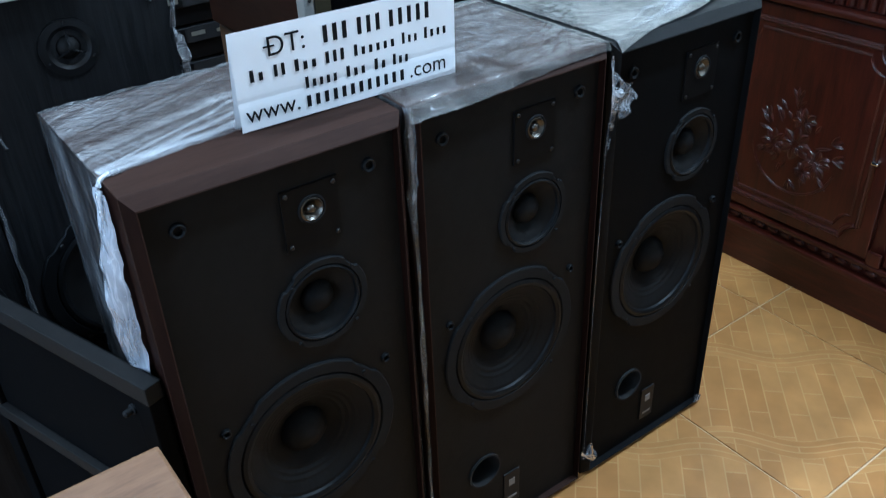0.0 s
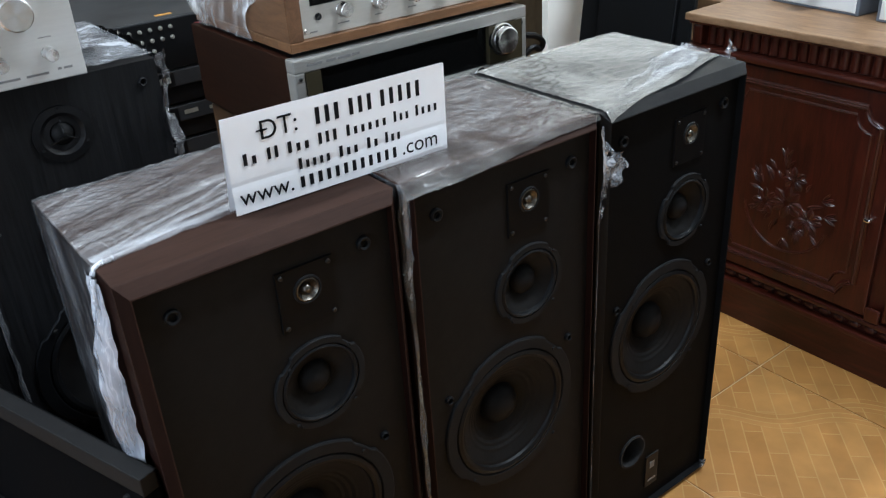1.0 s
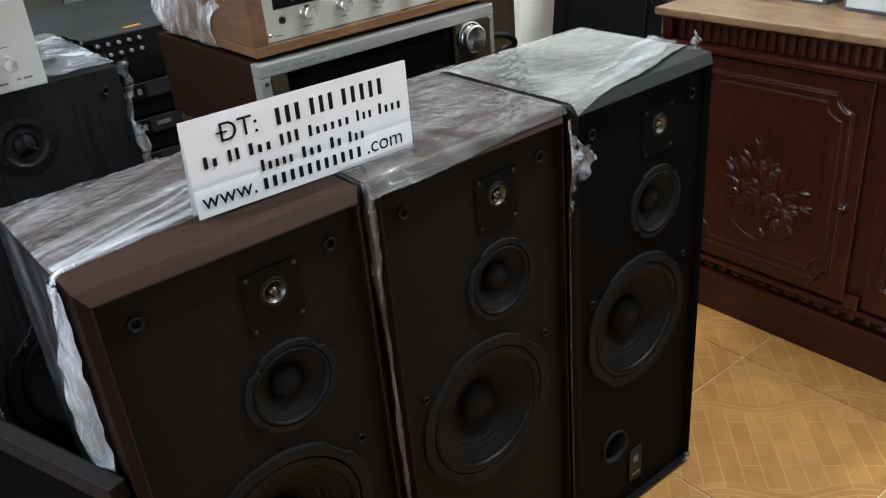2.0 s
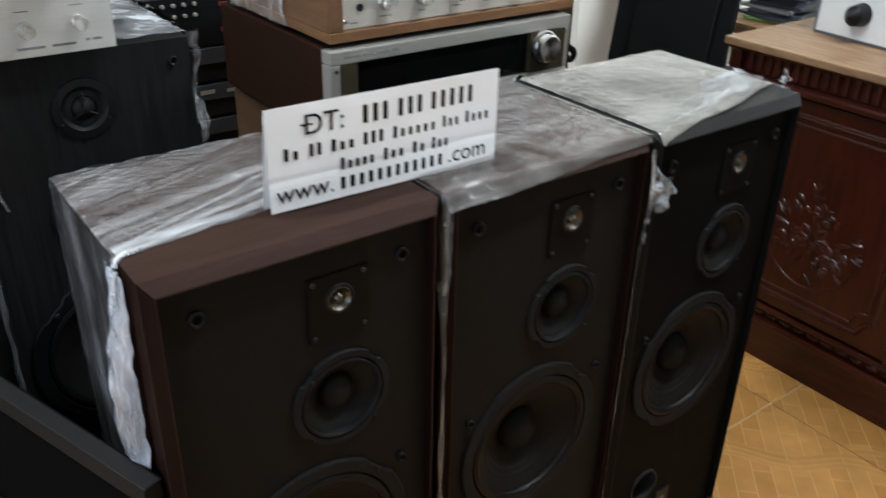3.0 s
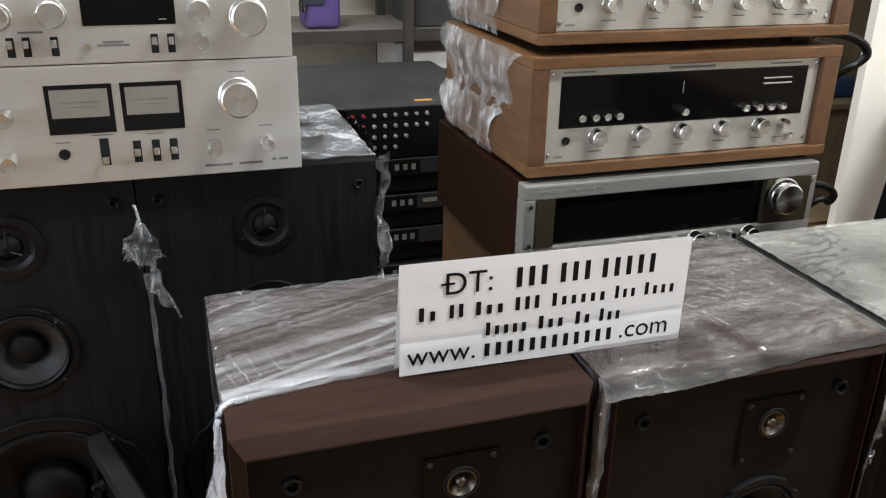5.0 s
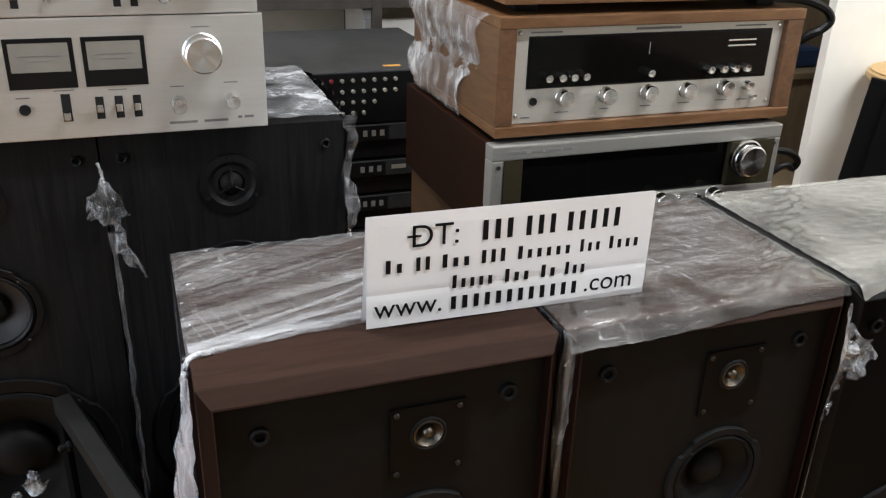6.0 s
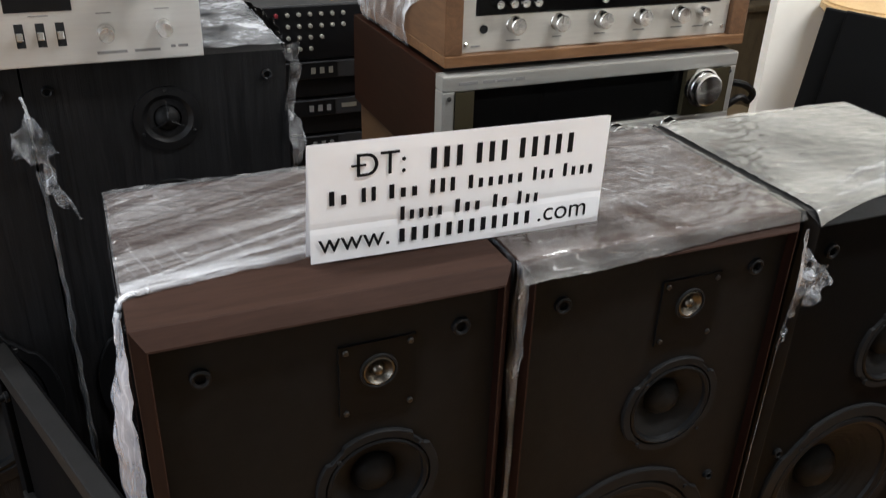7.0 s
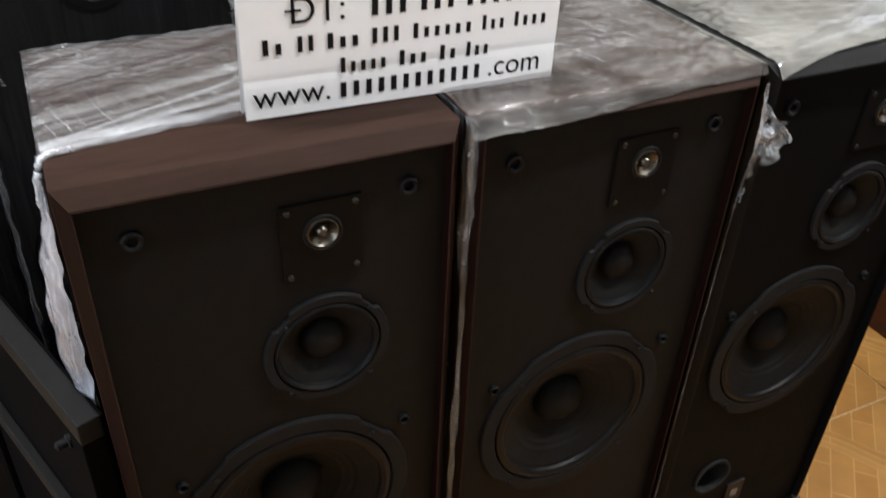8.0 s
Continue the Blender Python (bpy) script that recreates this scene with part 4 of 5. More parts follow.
knob(amp, "volume_knob", ax(0.016), 1.042 - 0.9485, 0.0215, 0.0, 0.024)
for kx, kz in ((-0.016, 0.983), (0.046, 0.985), (-0.237, 1.031), (-0.239, 0.981), (-0.283, 1.031), (-0.283, 0.981)):
    knob(amp, "knob", ax(kx), kz - 0.9485, 0.0088, 0.0, 0.02)
for sx in (-0.103, -0.082, -0.062):
    lever(amp, ax(sx), 0.983 - 0.9485, 0.0, 0.001)
lever(amp, ax(-0.1385), 0.985 - 0.9485, 0.0, -0.008, 0.005, 0.016)
part("headphone_jack", lathe([(0.0062, 0.0), (0.0062, 0.002), (0.0045, 0.002), (0.0042, 0.001), (0.0008, 0.001)], ax(-0.182), 0.985 - 0.9485, 18), VOID, amp, smooth=True)
for x0, x1, z in ((-0.028, 0.004, 0.9585), (0.012, 0.040, 0.9585), (0.052, 0.057, 0.961), (0.060, 0.071, 0.961), (-0.024, -0.008, 1.003), (0.038, 0.054, 1.005),
                  (-0.092, -0.072, 1.003), (-0.15, -0.128, 1.0045), (-0.19, -0.175, 0.998), (0.006, 0.026, 1.071)):
    bar(amp, ax(x0), ax(x1), z - 0.9485, z - 0.9485 + (0.0030 if z < 0.97 else 0.0011), -0.0006, INK_GREY)

tuner = silver_unit("stereo_tuner", 1.0865, 0.083, 0.415, 0.142, "silver stereo tuner stacked on the amplifier")
TO = 0.083 - 0.2075
def tx(x):
    return x - TO
part("tuner_window", box(tx(-0.144), tx(-0.046), -0.0012, 0.001, 0.041, 0.098, 0.0008), GLASS_BLACK, tuner, "dark tuning window")
for kx, kz, r in ((-0.173, 1.142, 0.0145), (-0.228, 1.14, 0.0145), (-0.021, 1.143, 0.0125), (-0.021, 1.109, 0.0085), (0.034, 1.134, 0.0205), (-0.28, 1.14, 0.0145)):
    knob(tuner, "knob", tx(kx), kz - 1.0865, r, 0.0, 0.02)
for sx in (-0.219, -0.203, -0.175, -0.071, -0.053):
    lever(tuner, tx(sx), 1.1065 - 1.0865, 0.0, 0.004, 0.004, 0.0105)
knob(tuner, "button", tx(-0.142), 1.1045 - 1.0865, 0.004, 0.0, 0.006)
for x0, x1, z in ((-0.132, -0.098, 1.105), (-0.126, -0.104, 1.1085), (-0.21, -0.185, 1.121)):
    bar(tuner, tx(x0), tx(x1), z - 1.0865, z - 1.0865 + 0.0022, -0.0006, INK_GREY)
part("window_mark", box(tx(-0.064), tx(-0.056), -0.0016, -0.0012, 0.046, 0.0475), PALE_JACK, tuner)


# ---- receivers ----
def walnut_receiver(x, y, z, label, foot):
    """Open-fronted walnut case, a champagne front with a dark dial window, small knobs and keys below it."""
    r = thing("stereo_receiver", pose(x, y, z), label, "receiver", "walnut-cased receivers")
    w, h, d = 0.503, 0.167, 0.37
    part("case_top", box(0, w, 0.0, d, h - 0.0165, h, 0.002), WALNUT_CASE, r)
    part("case_bottom", box(0, w, 0.0, d, 0.0, 0.016, 0.002), WALNUT_CASE, r)
    part("case_side", box(0, 0.026, 0.001, d, 0.0155, h - 0.016, 0.002), WALNUT_CASE_SHADED, r)
    part("case_side", box(w - 0.030, w, 0.001, d, 0.0155, h - 0.016, 0.002), WALNUT_CASE_SHADED, r)
    part("rear_panel", box(0.026, w - 0.030, d - 0.012, d - 0.002, 0.016, h - 0.0165), BLACK_PLASTIC, r)
    part("faceplate", box(0.0265, w - 0.0305, 0.010, 0.018, 0.0165, h - 0.017, 0.001), CHAMPAGNE, r, "champagne metal front plate")
    fy = 0.010
    part("window_rim", box(0.0475, 0.4535, fy - 0.001, fy + 0.001, 0.0655, 0.1385, 0.0008), BLACK_PLASTIC, r)
    dw = part("dial_window", box(0.0495, 0.4515, fy - 0.002, fy + 0.001, 0.0675, 0.1365, 0.0008), GLASS_BLACK, r, "dark tuning dial window")
    part("pointer", box(0.239, 0.2405, fy - 0.0026, fy - 0.002, 0.108, 0.125), INK_GREY, dw)
    for zz in (0.1135, 0.1215):
        part("meter_bar", box(0.374, 0.424, fy - 0.0045, fy - 0.002, zz, zz + 0.0028, 0.0008), CHROME, dw, "bright chrome bar")
    for kx in (0.076, 0.097, 0.115, 0.134, 0.240, 0.343, 0.366, 0.387, 0.408):
        knob(r, "key", kx, 0.0825, 0.0058, fy, 0.017, CHROME)
    for kx in (0.106, 0.175, 0.245, 0.312, 0.379):
        knob(r, "knob", kx, 0.0515, 0.0118, fy, 0.018, flute=True)
    knob(r, "knob", 0.421, 0.0535, 0.0072, fy, 0.014)
    knob(r, "knob", 0.435, 0.0355, 0.0040, fy, 0.010)
    part("headphone_jack", lathe([(0.0058, 0.0), (0.0058, 0.002), (0.0042, 0.002), (0.004, 0.001), (0.0008, 0.001)], 0.060, 0.0475, 16, y=fy), VOID, r, smooth=True)
    for x0, x1, zz, hh in ((0.215, 0.290, 0.1425, 0.0035), (0.050, 0.098, 0.1425, 0.0022), (0.385, 0.44, 0.1425, 0.0022), (0.042, 0.056, 0.024, 0.002), (0.095, 0.117, 0.029, 0.0018),
                       (0.168, 0.182, 0.030, 0.0018), (0.236, 0.254, 0.030, 0.0018), (0.302, 0.322, 0.031, 0.0018), (0.369, 0.389, 0.031, 0.0018), (0.408, 0.428, 0.030, 0.0018)):
        bar(r, x0, x1, zz, zz + hh, fy - 0.0006, INK_GREY)
    for sx, sz in ((0.034, 0.028), (0.464, 0.028), (0.034, 0.143), (0.464, 0.143)):
        screw(r, sx, sz, 0.003, fy, CHROME)
    for fx in (0.05, w - 0.05):
        for yy in (0.04, d - 0.06):
            part("foot", box(fx - 0.016, fx + 0.016, yy, yy + 0.032, -foot, 0.001, 0.002), BLACK_PLASTIC, r)
    return r


rec_low = walnut_receiver(0.403, 0.430, 0.9025, "walnut-cased receiver with silver knobs, partly wrapped in film", 0.008)
rec_high = walnut_receiver(0.410, 0.434, 1.0840, "walnut-cased receiver stacked on another receiver", 0.0145)

dark_rec = thing("dark_receiver", pose(0.397, 0.420, 0.744), "silver-fronted receiver with dark walnut sides and large dial", "receiver")
dw_, dh_ = 0.497, 0.150
part("side_panel", box(0, 0.014, 0.024, 0.40, 0, dh_, 0.002), DARK_WOOD, dark_rec, "dark walnut side panel")
part("side_panel", box(dw_ - 0.014, dw_, 0.024, 0.40, 0, dh_, 0.002), DARK_WOOD, dark_rec, "dark walnut side panel")
part("lid", box(0.014, dw_ - 0.014, 0.03, 0.398, dh_ - 0.008, dh_ - 0.001, 0.001), DUSTY_BLACK, dark_rec)
part("base", box(0.014, dw_ - 0.014, 0.03, 0.398, 0.002, dh_ - 0.009), BLACK_PLASTIC, dark_rec)
fr = bmesh.new()
for args in ((0, dw_, 0, 0.028, dh_ - 0.022, dh_), (0, dw_, 0, 0.028, 0, 0.055), (0, 0.019, 0.0005, 0.028, 0.0545, dh_ - 0.0215), (dw_ - 0.026, dw_, 0.0005, 0.028, 0.0545, dh_ - 0.0215)):
    box(*args, 0.0025, bm=fr)
part("faceplate", fr, DULL_ALU, dark_rec, "brushed silver front frame")
part("dial_window", box(0.018, dw_ - 0.025, 0.008, 0.020, 0.054, dh_ - 0.021), GLASS_BLACK, dark_rec, "dark tuning dial window")
part("knob_panel", box(0.403, dw_ - 0.012, -0.0015, 0.009, 0.056, dh_ - 0.0225), OLIVE_GLASS, dark_rec, "olive-tinted glass round the tuning knob")
part("knob_panel", box(0.019, 0.047, -0.0015, 0.009, 0.056, dh_ - 0.0225), OLIVE_GLASS, dark_rec)
part("knob_ring", lathe([(0.0300, 0.0), (0.0300, 0.006), (0.0275, 0.0065), (0.0270, 0.002)], 0.432, 0.100, 40, y=-0.0015, closed=False), CHROME, dark_rec, smooth=True)
knob(dark_rec, "tuning_knob", 0.432, 0.100, 0.0250, 0.0, 0.024)
for i in range(11):
    x = 0.06 + 0.032 * i
    if i in (7, 10):
        knob(dark_rec, "knob", x, 0.045, 0.012, 0.0, 0.018)
    else:
        part("lever", box(x - 0.005, x + 0.005, -0.014, 0.0, 0.040, 0.050, 0.002), CHROME, dark_rec)
for x0, x1 in ((0.024, 0.052), (0.060, 0.078), (0.082, 0.106), (0.110, 0.124)):
    bar(dark_rec, x0, x1, dh_ - 0.013, dh_ - 0.009, -0.0006, INK_GREY)
for sx, sz in ((0.010, dh_ - 0.031), (dw_ - 0.012, dh_ - 0.03), (0.010, 0.06)):
    screw(dark_rec, sx, sz, 0.0032, 0.0)
for fx in (0.05, dw_ - 0.05):
    for yy in (0.05, 0.34):
        part("foot", box(fx - 0.016, fx + 0.016, yy, yy + 0.03, -0.008, 0.001, 0.002), BLACK_PLASTIC, dark_rec)
# film over the flank of the walnut receivers
ragged("film_drape", rec_low, lambda u, v: (-0.004 - 0.004 * math.sin(v * 9), 0.03 + 0.12 * v + 0.022 * math.sin(v * 11) + (0.335 - 0.12 * v) * u, 0.166 - 0.165 * v), 30, 30, FILM_DRAPE, 21.0, 0.0035, "crumpled clear film over the case side")
ragged("film_drape", rec_high, lambda u, v: (-0.004 - 0.003 * math.sin(v * 9), 0.03 + 0.12 * v + 0.022 * math.sin(v * 9 + 1) + (0.335 - 0.12 * v) * u, 0.165 - 0.170 * v), 30, 30, FILM_DRAPE, 27.0, 0.0035, "crumpled clear film over the case side")

oak_unit = thing("cased_hifi_unit", pose(0.41, 0.435, 0.560), "light wooden-cased hi-fi unit under the dark receiver", "hi-fi unit")
part("case", box(0, 0.47, 0.012, 0.39, 0, 0.172, 0.003), OAK, oak_unit)
part("faceplate", box(0.004, 0.466, 0.0, 0.012, 0.004, 0.168, 0.002), CHAMPAGNE, oak_unit)
stand = thing("wooden_stand", pose(0.38, 0.41, 0), "plain brown wooden stand under the receiver stack", "stand")
part("top", box(0, 0.54, 0, 0.44, 0.53, 0.559, 0.003), OAK, stand)
for x in (0.0, 0.49):
    for y in (0.0, 0.39):
        part("leg", box(x, x + 0.05, y, y + 0.05, 0, 0.53, 0.003), OAK, stand)


# ---- stack of black units farther back ----
RX, RY = 0.13, 1.205
jackbox = thing("patch_panel_unit", pose(RX, RY, 0.712), "dusty black unit with rows of phono sockets", "hi-fi unit")
part("body", box(0, 0.53, 0, 0.52, 0, 0.120, 0.003), DUSTY_BLACK, jackbox)
part("socket_panel", box(0.004, 0.526, -0.003, 0.001, 0.003, 0.116, 0.001), BLACK_PLASTIC, jackbox)
for row in range(4):
    for col in range(8):
        if (row == 2 and col > 5) or (row == 3 and (col > 4 or col < 2)):
            continue
        x, z = 0.190 + 0.0245 * col, 0.100 - 0.0245 * row
        part("socket", lathe([(0.0046, 0.0), (0.0046, 0.006), (0.0032, 0.009), (0.001, 0.009)], x, z, 10, y=-0.003), RED_JACK if col < 2 and row < 2 else PALE_JACK, jackbox)
for x, z, m in ((0.43, 0.092, RED_JACK), (0.455, 0.060, PALE_JACK), (0.43, 0.035, RED_JACK), (0.455, 0.030, PALE_JACK)):
    part("terminal", box(x - 0.010, x + 0.010, -0.008, -0.002, z - 0.005, z + 0.005, 0.001), m, jackbox)
part("sticker", box(0.345, 0.385, 0.03, 0.045, 0.120, 0.1208), ORANGE, jackbox, "orange label")
for i in range(4):
    z = 0.712 - 0.0875 * (i + 1)
    u = thing("power_amplifier", pose(RX - 0.006 * (i % 2), RY + 0.004 * (i % 3), z), "black rack unit with a grey front strip in a stack", "hi-fi unit", "stacked black units")
    part("body", box(0, 0.53, 0, 0.50, 0.004, 0.0865, 0.003), BLACK_PLASTIC, u)
    st = part("front_strip", box(0.002, 0.528, -0.006, 0.0, 0.046, 0.084, 0.002), FRONT_GREY, u, "dark grey front strip")
    part("name_plate", box(0.20, 0.345, -0.0072, -0.006, 0.048, 0.082), BLACK_PLASTIC, st)
    for x0 in (0.285, 0.305, 0.325):
        bar(st, x0, x0 + 0.010, 0.058, 0.072, -0.0080, PALE_JACK if i == 0 else INK_GREY)
    if i == 1:
        bar(st, 0.36, 0.395, 0.062, 0.072, -0.0072, PALE_JACK)
        bar(st, 0.425, 0.45, 0.060, 0.068, -0.0072, PALE_JACK)
    for fx in (0.05, 0.48):
        for yy in (0.05, 0.42):
            part("foot", box(fx - 0.015, fx + 0.015, yy, yy + 0.03, -0.001, 0.005), BLACK_PLASTIC, u)
bench = thing("low_bench", pose(RX - 0.05, RY - 0.02, 0), "low brown bench under the black units", "bench")
part("top", box(0, 0.64, 0, 0.58, 0.325, 0.360, 0.003), OAK, bench)
for x in (0.0, 0.59):
    for y in (0.0, 0.53):
        part("leg", box(x, x + 0.05, y, y + 0.05, 0, 0.325, 0.003), OAK, bench)

# iron shelf with things on it
shelf = thing("iron_shelf", pose(0.05, 1.90, 0), "dark angle-iron shelf with dusty boards", "shelf")
for z in (0.35, 0.872, 1.35):
    part("board", box(0, 1.15, 0.0, 0.36, z, z + 0.022, 0.002), SHELF_BOARD, shelf)
    part("rail", box(-0.005, 1.155, -0.008, 0.0, z - 0.012, z + 0.024, 0.001), SHELF_METAL, shelf)
for x in (0.0, 0.58, 1.12):
    for y in (-0.012, 0.33):
        part("post", box(x, x + 0.028, y, y + 0.028, 0, 1.75, 0.001), SHELF_METAL, shelf)
bag = thing("purple_bag", pose(0.40, 1.94, 0.8955), "small purple cloth bag with a shiny clasp on the shelf", "bag")
part("bag_body", box(-0.055, 0.05, 0, 0.14, 0, 0.13, 0.02, segments=3), PURPLE, bag)
part("flap", box(-0.058, 0.0, -0.006, 0.004, 0.07, 0.125, 0.003), NAVY, bag)
part("clasp", box(-0.075, -0.056, -0.012, 0.0, 0.05, 0.11, 0.004), CHROME, bag, "shiny clasp")
dk = thing("black_box", pose(0.80, 1.93, 0.8955), "black equipment box on the iron shelf", "box")
part("body", box(-0.13, 0.22, 0, 0.26, 0.0, 0.22, 0.006), DUSTY_BLACK, dk)
part("lid_rim", box(-0.133, 0.223, -0.003, 0.263, 0.17, 0.185, 0.002), BLACK_PLASTIC, dk)
crate = thing("white_crate", pose(0.62, 1.95, 0.3735), "white slatted crate on the lower shelf", "crate")
for i in range(5):
    part("slat", box(0, 0.46, 0, 0.014, 0.03 + 0.09 * i, 0.085 + 0.09 * i, 0.003), WHITE_FRONT, crate)
for x in (0.0, 0.43):
    part("upright", box(x, x + 0.03, 0.014, 0.25, 0, 0.47, 0.003), WHITE_FRONT, crate)
wd = thing("brown_wardrobe", pose(1.35, 1.75, 0), "plain brown wooden wardrobe in the dim back", "wardrobe")
part("carcass", box(0, 1.3, 0.02, 0.5, 0, 2.0, 0.004), BROWN_WALL, wd)
for x in (0.0, 0.655):
    part("door", box(x + 0.006, x + 0.645, 0, 0.02, 0.06, 1.97, 0.004), BROWN_WALL, wd)
chest = thing("brown_chest", pose(1.86, 1.40, 0), "plain brown chest in the dim back", "chest")
part("body", box(-0.2, 0.35, 0, 0.3, 0, 0.70, 0.006), BROWN_WALL, chest)
part("lid", box(-0.21, 0.36, -0.01, 0.31, 0.70, 0.72, 0.004), BROWN_WALL, chest)
parcel = thing("blue_parcel", pose(1.83, 1.45, 0.72), "small blue wrapped parcel on the chest", "parcel")
part("wrapping", box(-0.07, 0.10, 0, 0.12, 0, 0.06, 0.015, segments=3), BLUE, parcel)
part("string", box(0.0, 0.006, -0.002, 0.122, -0.0, 0.062, 0.001), PALE_JACK, parcel)


cable = thing("power_cable", pose(0, 0, 0), "black power cable looping out between the stacked receivers", "cable", "loose cables")
part("cord", tube(smooth_path([(0.86, 0.72, 1.077), (0.98, 0.74, 1.052), (1.10, 0.745, 1.040), (1.18, 0.745, 1.033), (1.232, 0.74, 1.016), (1.248, 0.735, 0.994), (1.234, 0.74, 0.976),
                               (1.204, 0.75, 0.957), (1.15, 0.80, 0.88), (1.02, 0.86, 0.66), (0.97, 0.88, 0.30), (1.00, 0.90, 0.006)]), 0.0085, 8), BLACK_PLASTIC, cable, smooth=True)
part("plug", box(0.985, 1.015, 0.885, 0.915, 0.0, 0.03, 0.004), BLACK_PLASTIC, cable)
cable = thing("power_cable", pose(0, 0, 0), "black power cable hanging behind the lowest receiver", "cable", "loose cables")
part("cord", tube(smooth_path([(0.86, 0.83, 0.80), (1.02, 0.84, 0.75), (1.16, 0.82, 0.718), (1.25, 0.82, 0.701), (1.293, 0.82, 0.690), (1.318, 0.82, 0.670), (1.312, 0.825, 0.652), (1.28, 0.83, 0.655),
                               (1.20, 0.86, 0.56), (1.10, 0.92, 0.30), (1.08, 0.95, 0.006)]), 0.0080, 8), BLACK_PLASTIC, cable, smooth=True)
part("plug", box(1.065, 1.095, 0.935, 0.965, 0.0, 0.03, 0.004), BLACK_PLASTIC, cable)
carton = thing("tan_carton", pose(1.42, 1.18, 0), "tan cardboard carton standing behind the partition", "carton")
part("body", box(0, 0.34, 0, 0.30, 0, 0.44, 0.004), CARD, carton)
part("flap", box(0.0, 0.34, -0.002, 0.14, 0.442, 0.446, 0.001), CARD, carton)
part("flap", box(0.0, 0.34, 0.16, 0.30, 0.442, 0.446, 0.001), CARD, carton)


# ---- carved cabinet ----
cab = thing("carved_cabinet", pose(1.49, 0.48, 0), "red-brown lacquered cabinet with carved flower doors", "cabinet")
CL = 1.75  # its length runs towards -y
def cb(y0, y1, z0, z1, x0, x1, bev=0.002, bm=None):
    return box(x0, x1, -y1, -y0, z0, z1, bev, bm)
part("carcass", cb(0.0, CL, 0.10, 0.735, 0.012, 0.46), ROSEWOOD, cab)
part("plinth", cb(-0.006, CL, 0.0, 0.098, -0.004, 0.455, 0.004), ROSEWOOD_H, cab)
part("top_board", cb(-0.012, CL + 0.02, 0.747, 0.765, -0.024, 0.475, 0.004), PLY, cab, "worn pale varnished top board")
part("top_moulding", cb(-0.006, CL, 0.739, 0.7465, -0.012, 0.46, 0.003), ROSEWOOD_H, cab)
part("frieze_moulding", cb(-0.010, CL, 0.674, 0.692, -0.018, 0.012, 0.007), ROSEWOOD_H, cab)
part("base_moulding", cb(-0.010, CL, 0.098, 0.112, -0.012, 0.012, 0.005), ROSEWOOD_H, cab)
part("base_moulding", cb(-0.010, CL, 0.138, 0.150, -0.008, 0.012, 0.004), ROSEWOOD_H, cab)
flute = bmesh.new()
n = 10
loop = [[(0.013 - 0.010 * math.sin(math.pi * i / n), 0.0105 * math.cos(math.pi * i / n), z) for i in range(n + 1)] for z in (0.692, 0.6955, 0.7355, 0.739)]
loop[0] = [(0.013, p[1] * 0.7, p[2]) for p in loop[0]]
loop[-1] = [(0.013, p[1] * 0.7, p[2]) for p in loop[-1]]
rings(loop, False, flute)
first = part("flute", flute, ROSEWOOD, cab, smooth=True, at=pose(0, -0.045, 0))
for i in range(1, 72):
    o = new("flute", first.data)
    o.parent = cab
    o.matrix_basis = pose(0, -0.045 - 0.0235 * i, 0)
bead = bmesh.new()
bmesh.ops.create_uvsphere(bead, u_segments=8, v_segments=6, radius=1)
bmesh.ops.scale(bead, vec=(0.008, 0.015, 0.0105), verts=bead.verts)
first = part("carved_bead", bead, ROSEWOOD, cab, smooth=True, at=pose(0.006, -0.02, 0.125))
for i in range(1, 46):
    o = new("carved_bead", first.data)
    o.parent = cab
    o.matrix_basis = pose(0.006, -0.02 - 0.037 * i, 0.125)
part("end_panel", cb(-0.0115, 0.0, 0.155, 0.672, 0.004, 0.44, 0.002), PLY, cab, "pale unvarnished end board")
part("end_panel", cb(-0.0115, 0.0, 0.694, 0.738, 0.004, 0.44, 0.002), PLY, cab)
part("corner_carving", cb(0.002, 0.030, 0.692, 0.739, -0.010, 0.014, 0.006), ROSEWOOD, cab)


def moulding(pts, r, closed=True):
    """A rounded strip along points (y, z) on the door's front."""
    q = [Vector((0, -y, z)) for y, z in pts]
    bm = bmesh.new()
    prof = [(0.0, -1.0), (-0.6, -0.8), (-1.0, -0.3), (-0.75, 0.15), (-1.0, 0.5), (-0.5, 0.9), (0.0, 1.0)]
    rows = []
    m = len(q)
    for i, p in enumerate(q):
        a, b = q[i - 1] if closed or i else p, q[(i + 1) % m] if closed or i < m - 1 else p
        d = (b - a).normalized()
        nrm = Vector((0, -d.z, d.y))
        rows.append([bm.verts.new(p + Vector((u * r * 0.8, 0, 0)) + nrm * v * r) for u, v in prof])
    for i in range(m if closed else m - 1):
        a, b = rows[i], rows[(i + 1) % m]
        for k in range(len(prof) - 1):
            bm.faces.new((a[k], a[k + 1], b[k + 1], b[k]))
    return bm


def notched(y0, y1, z0, z1, c):
    """Outline with scooped corners."""
    pts = []
    for cy, cz, a0 in ((y0, z0, 90), (y1, z0, 180), (y1, z1, 270), (y0, z1, 0)):
        arc = []
        for k in range(7):
            a = radians(a0 - 90 * k / 6)
            arc.append((cy + c * math.cos(a), cz + c * math.sin(a)))
        pts += arc
    return pts


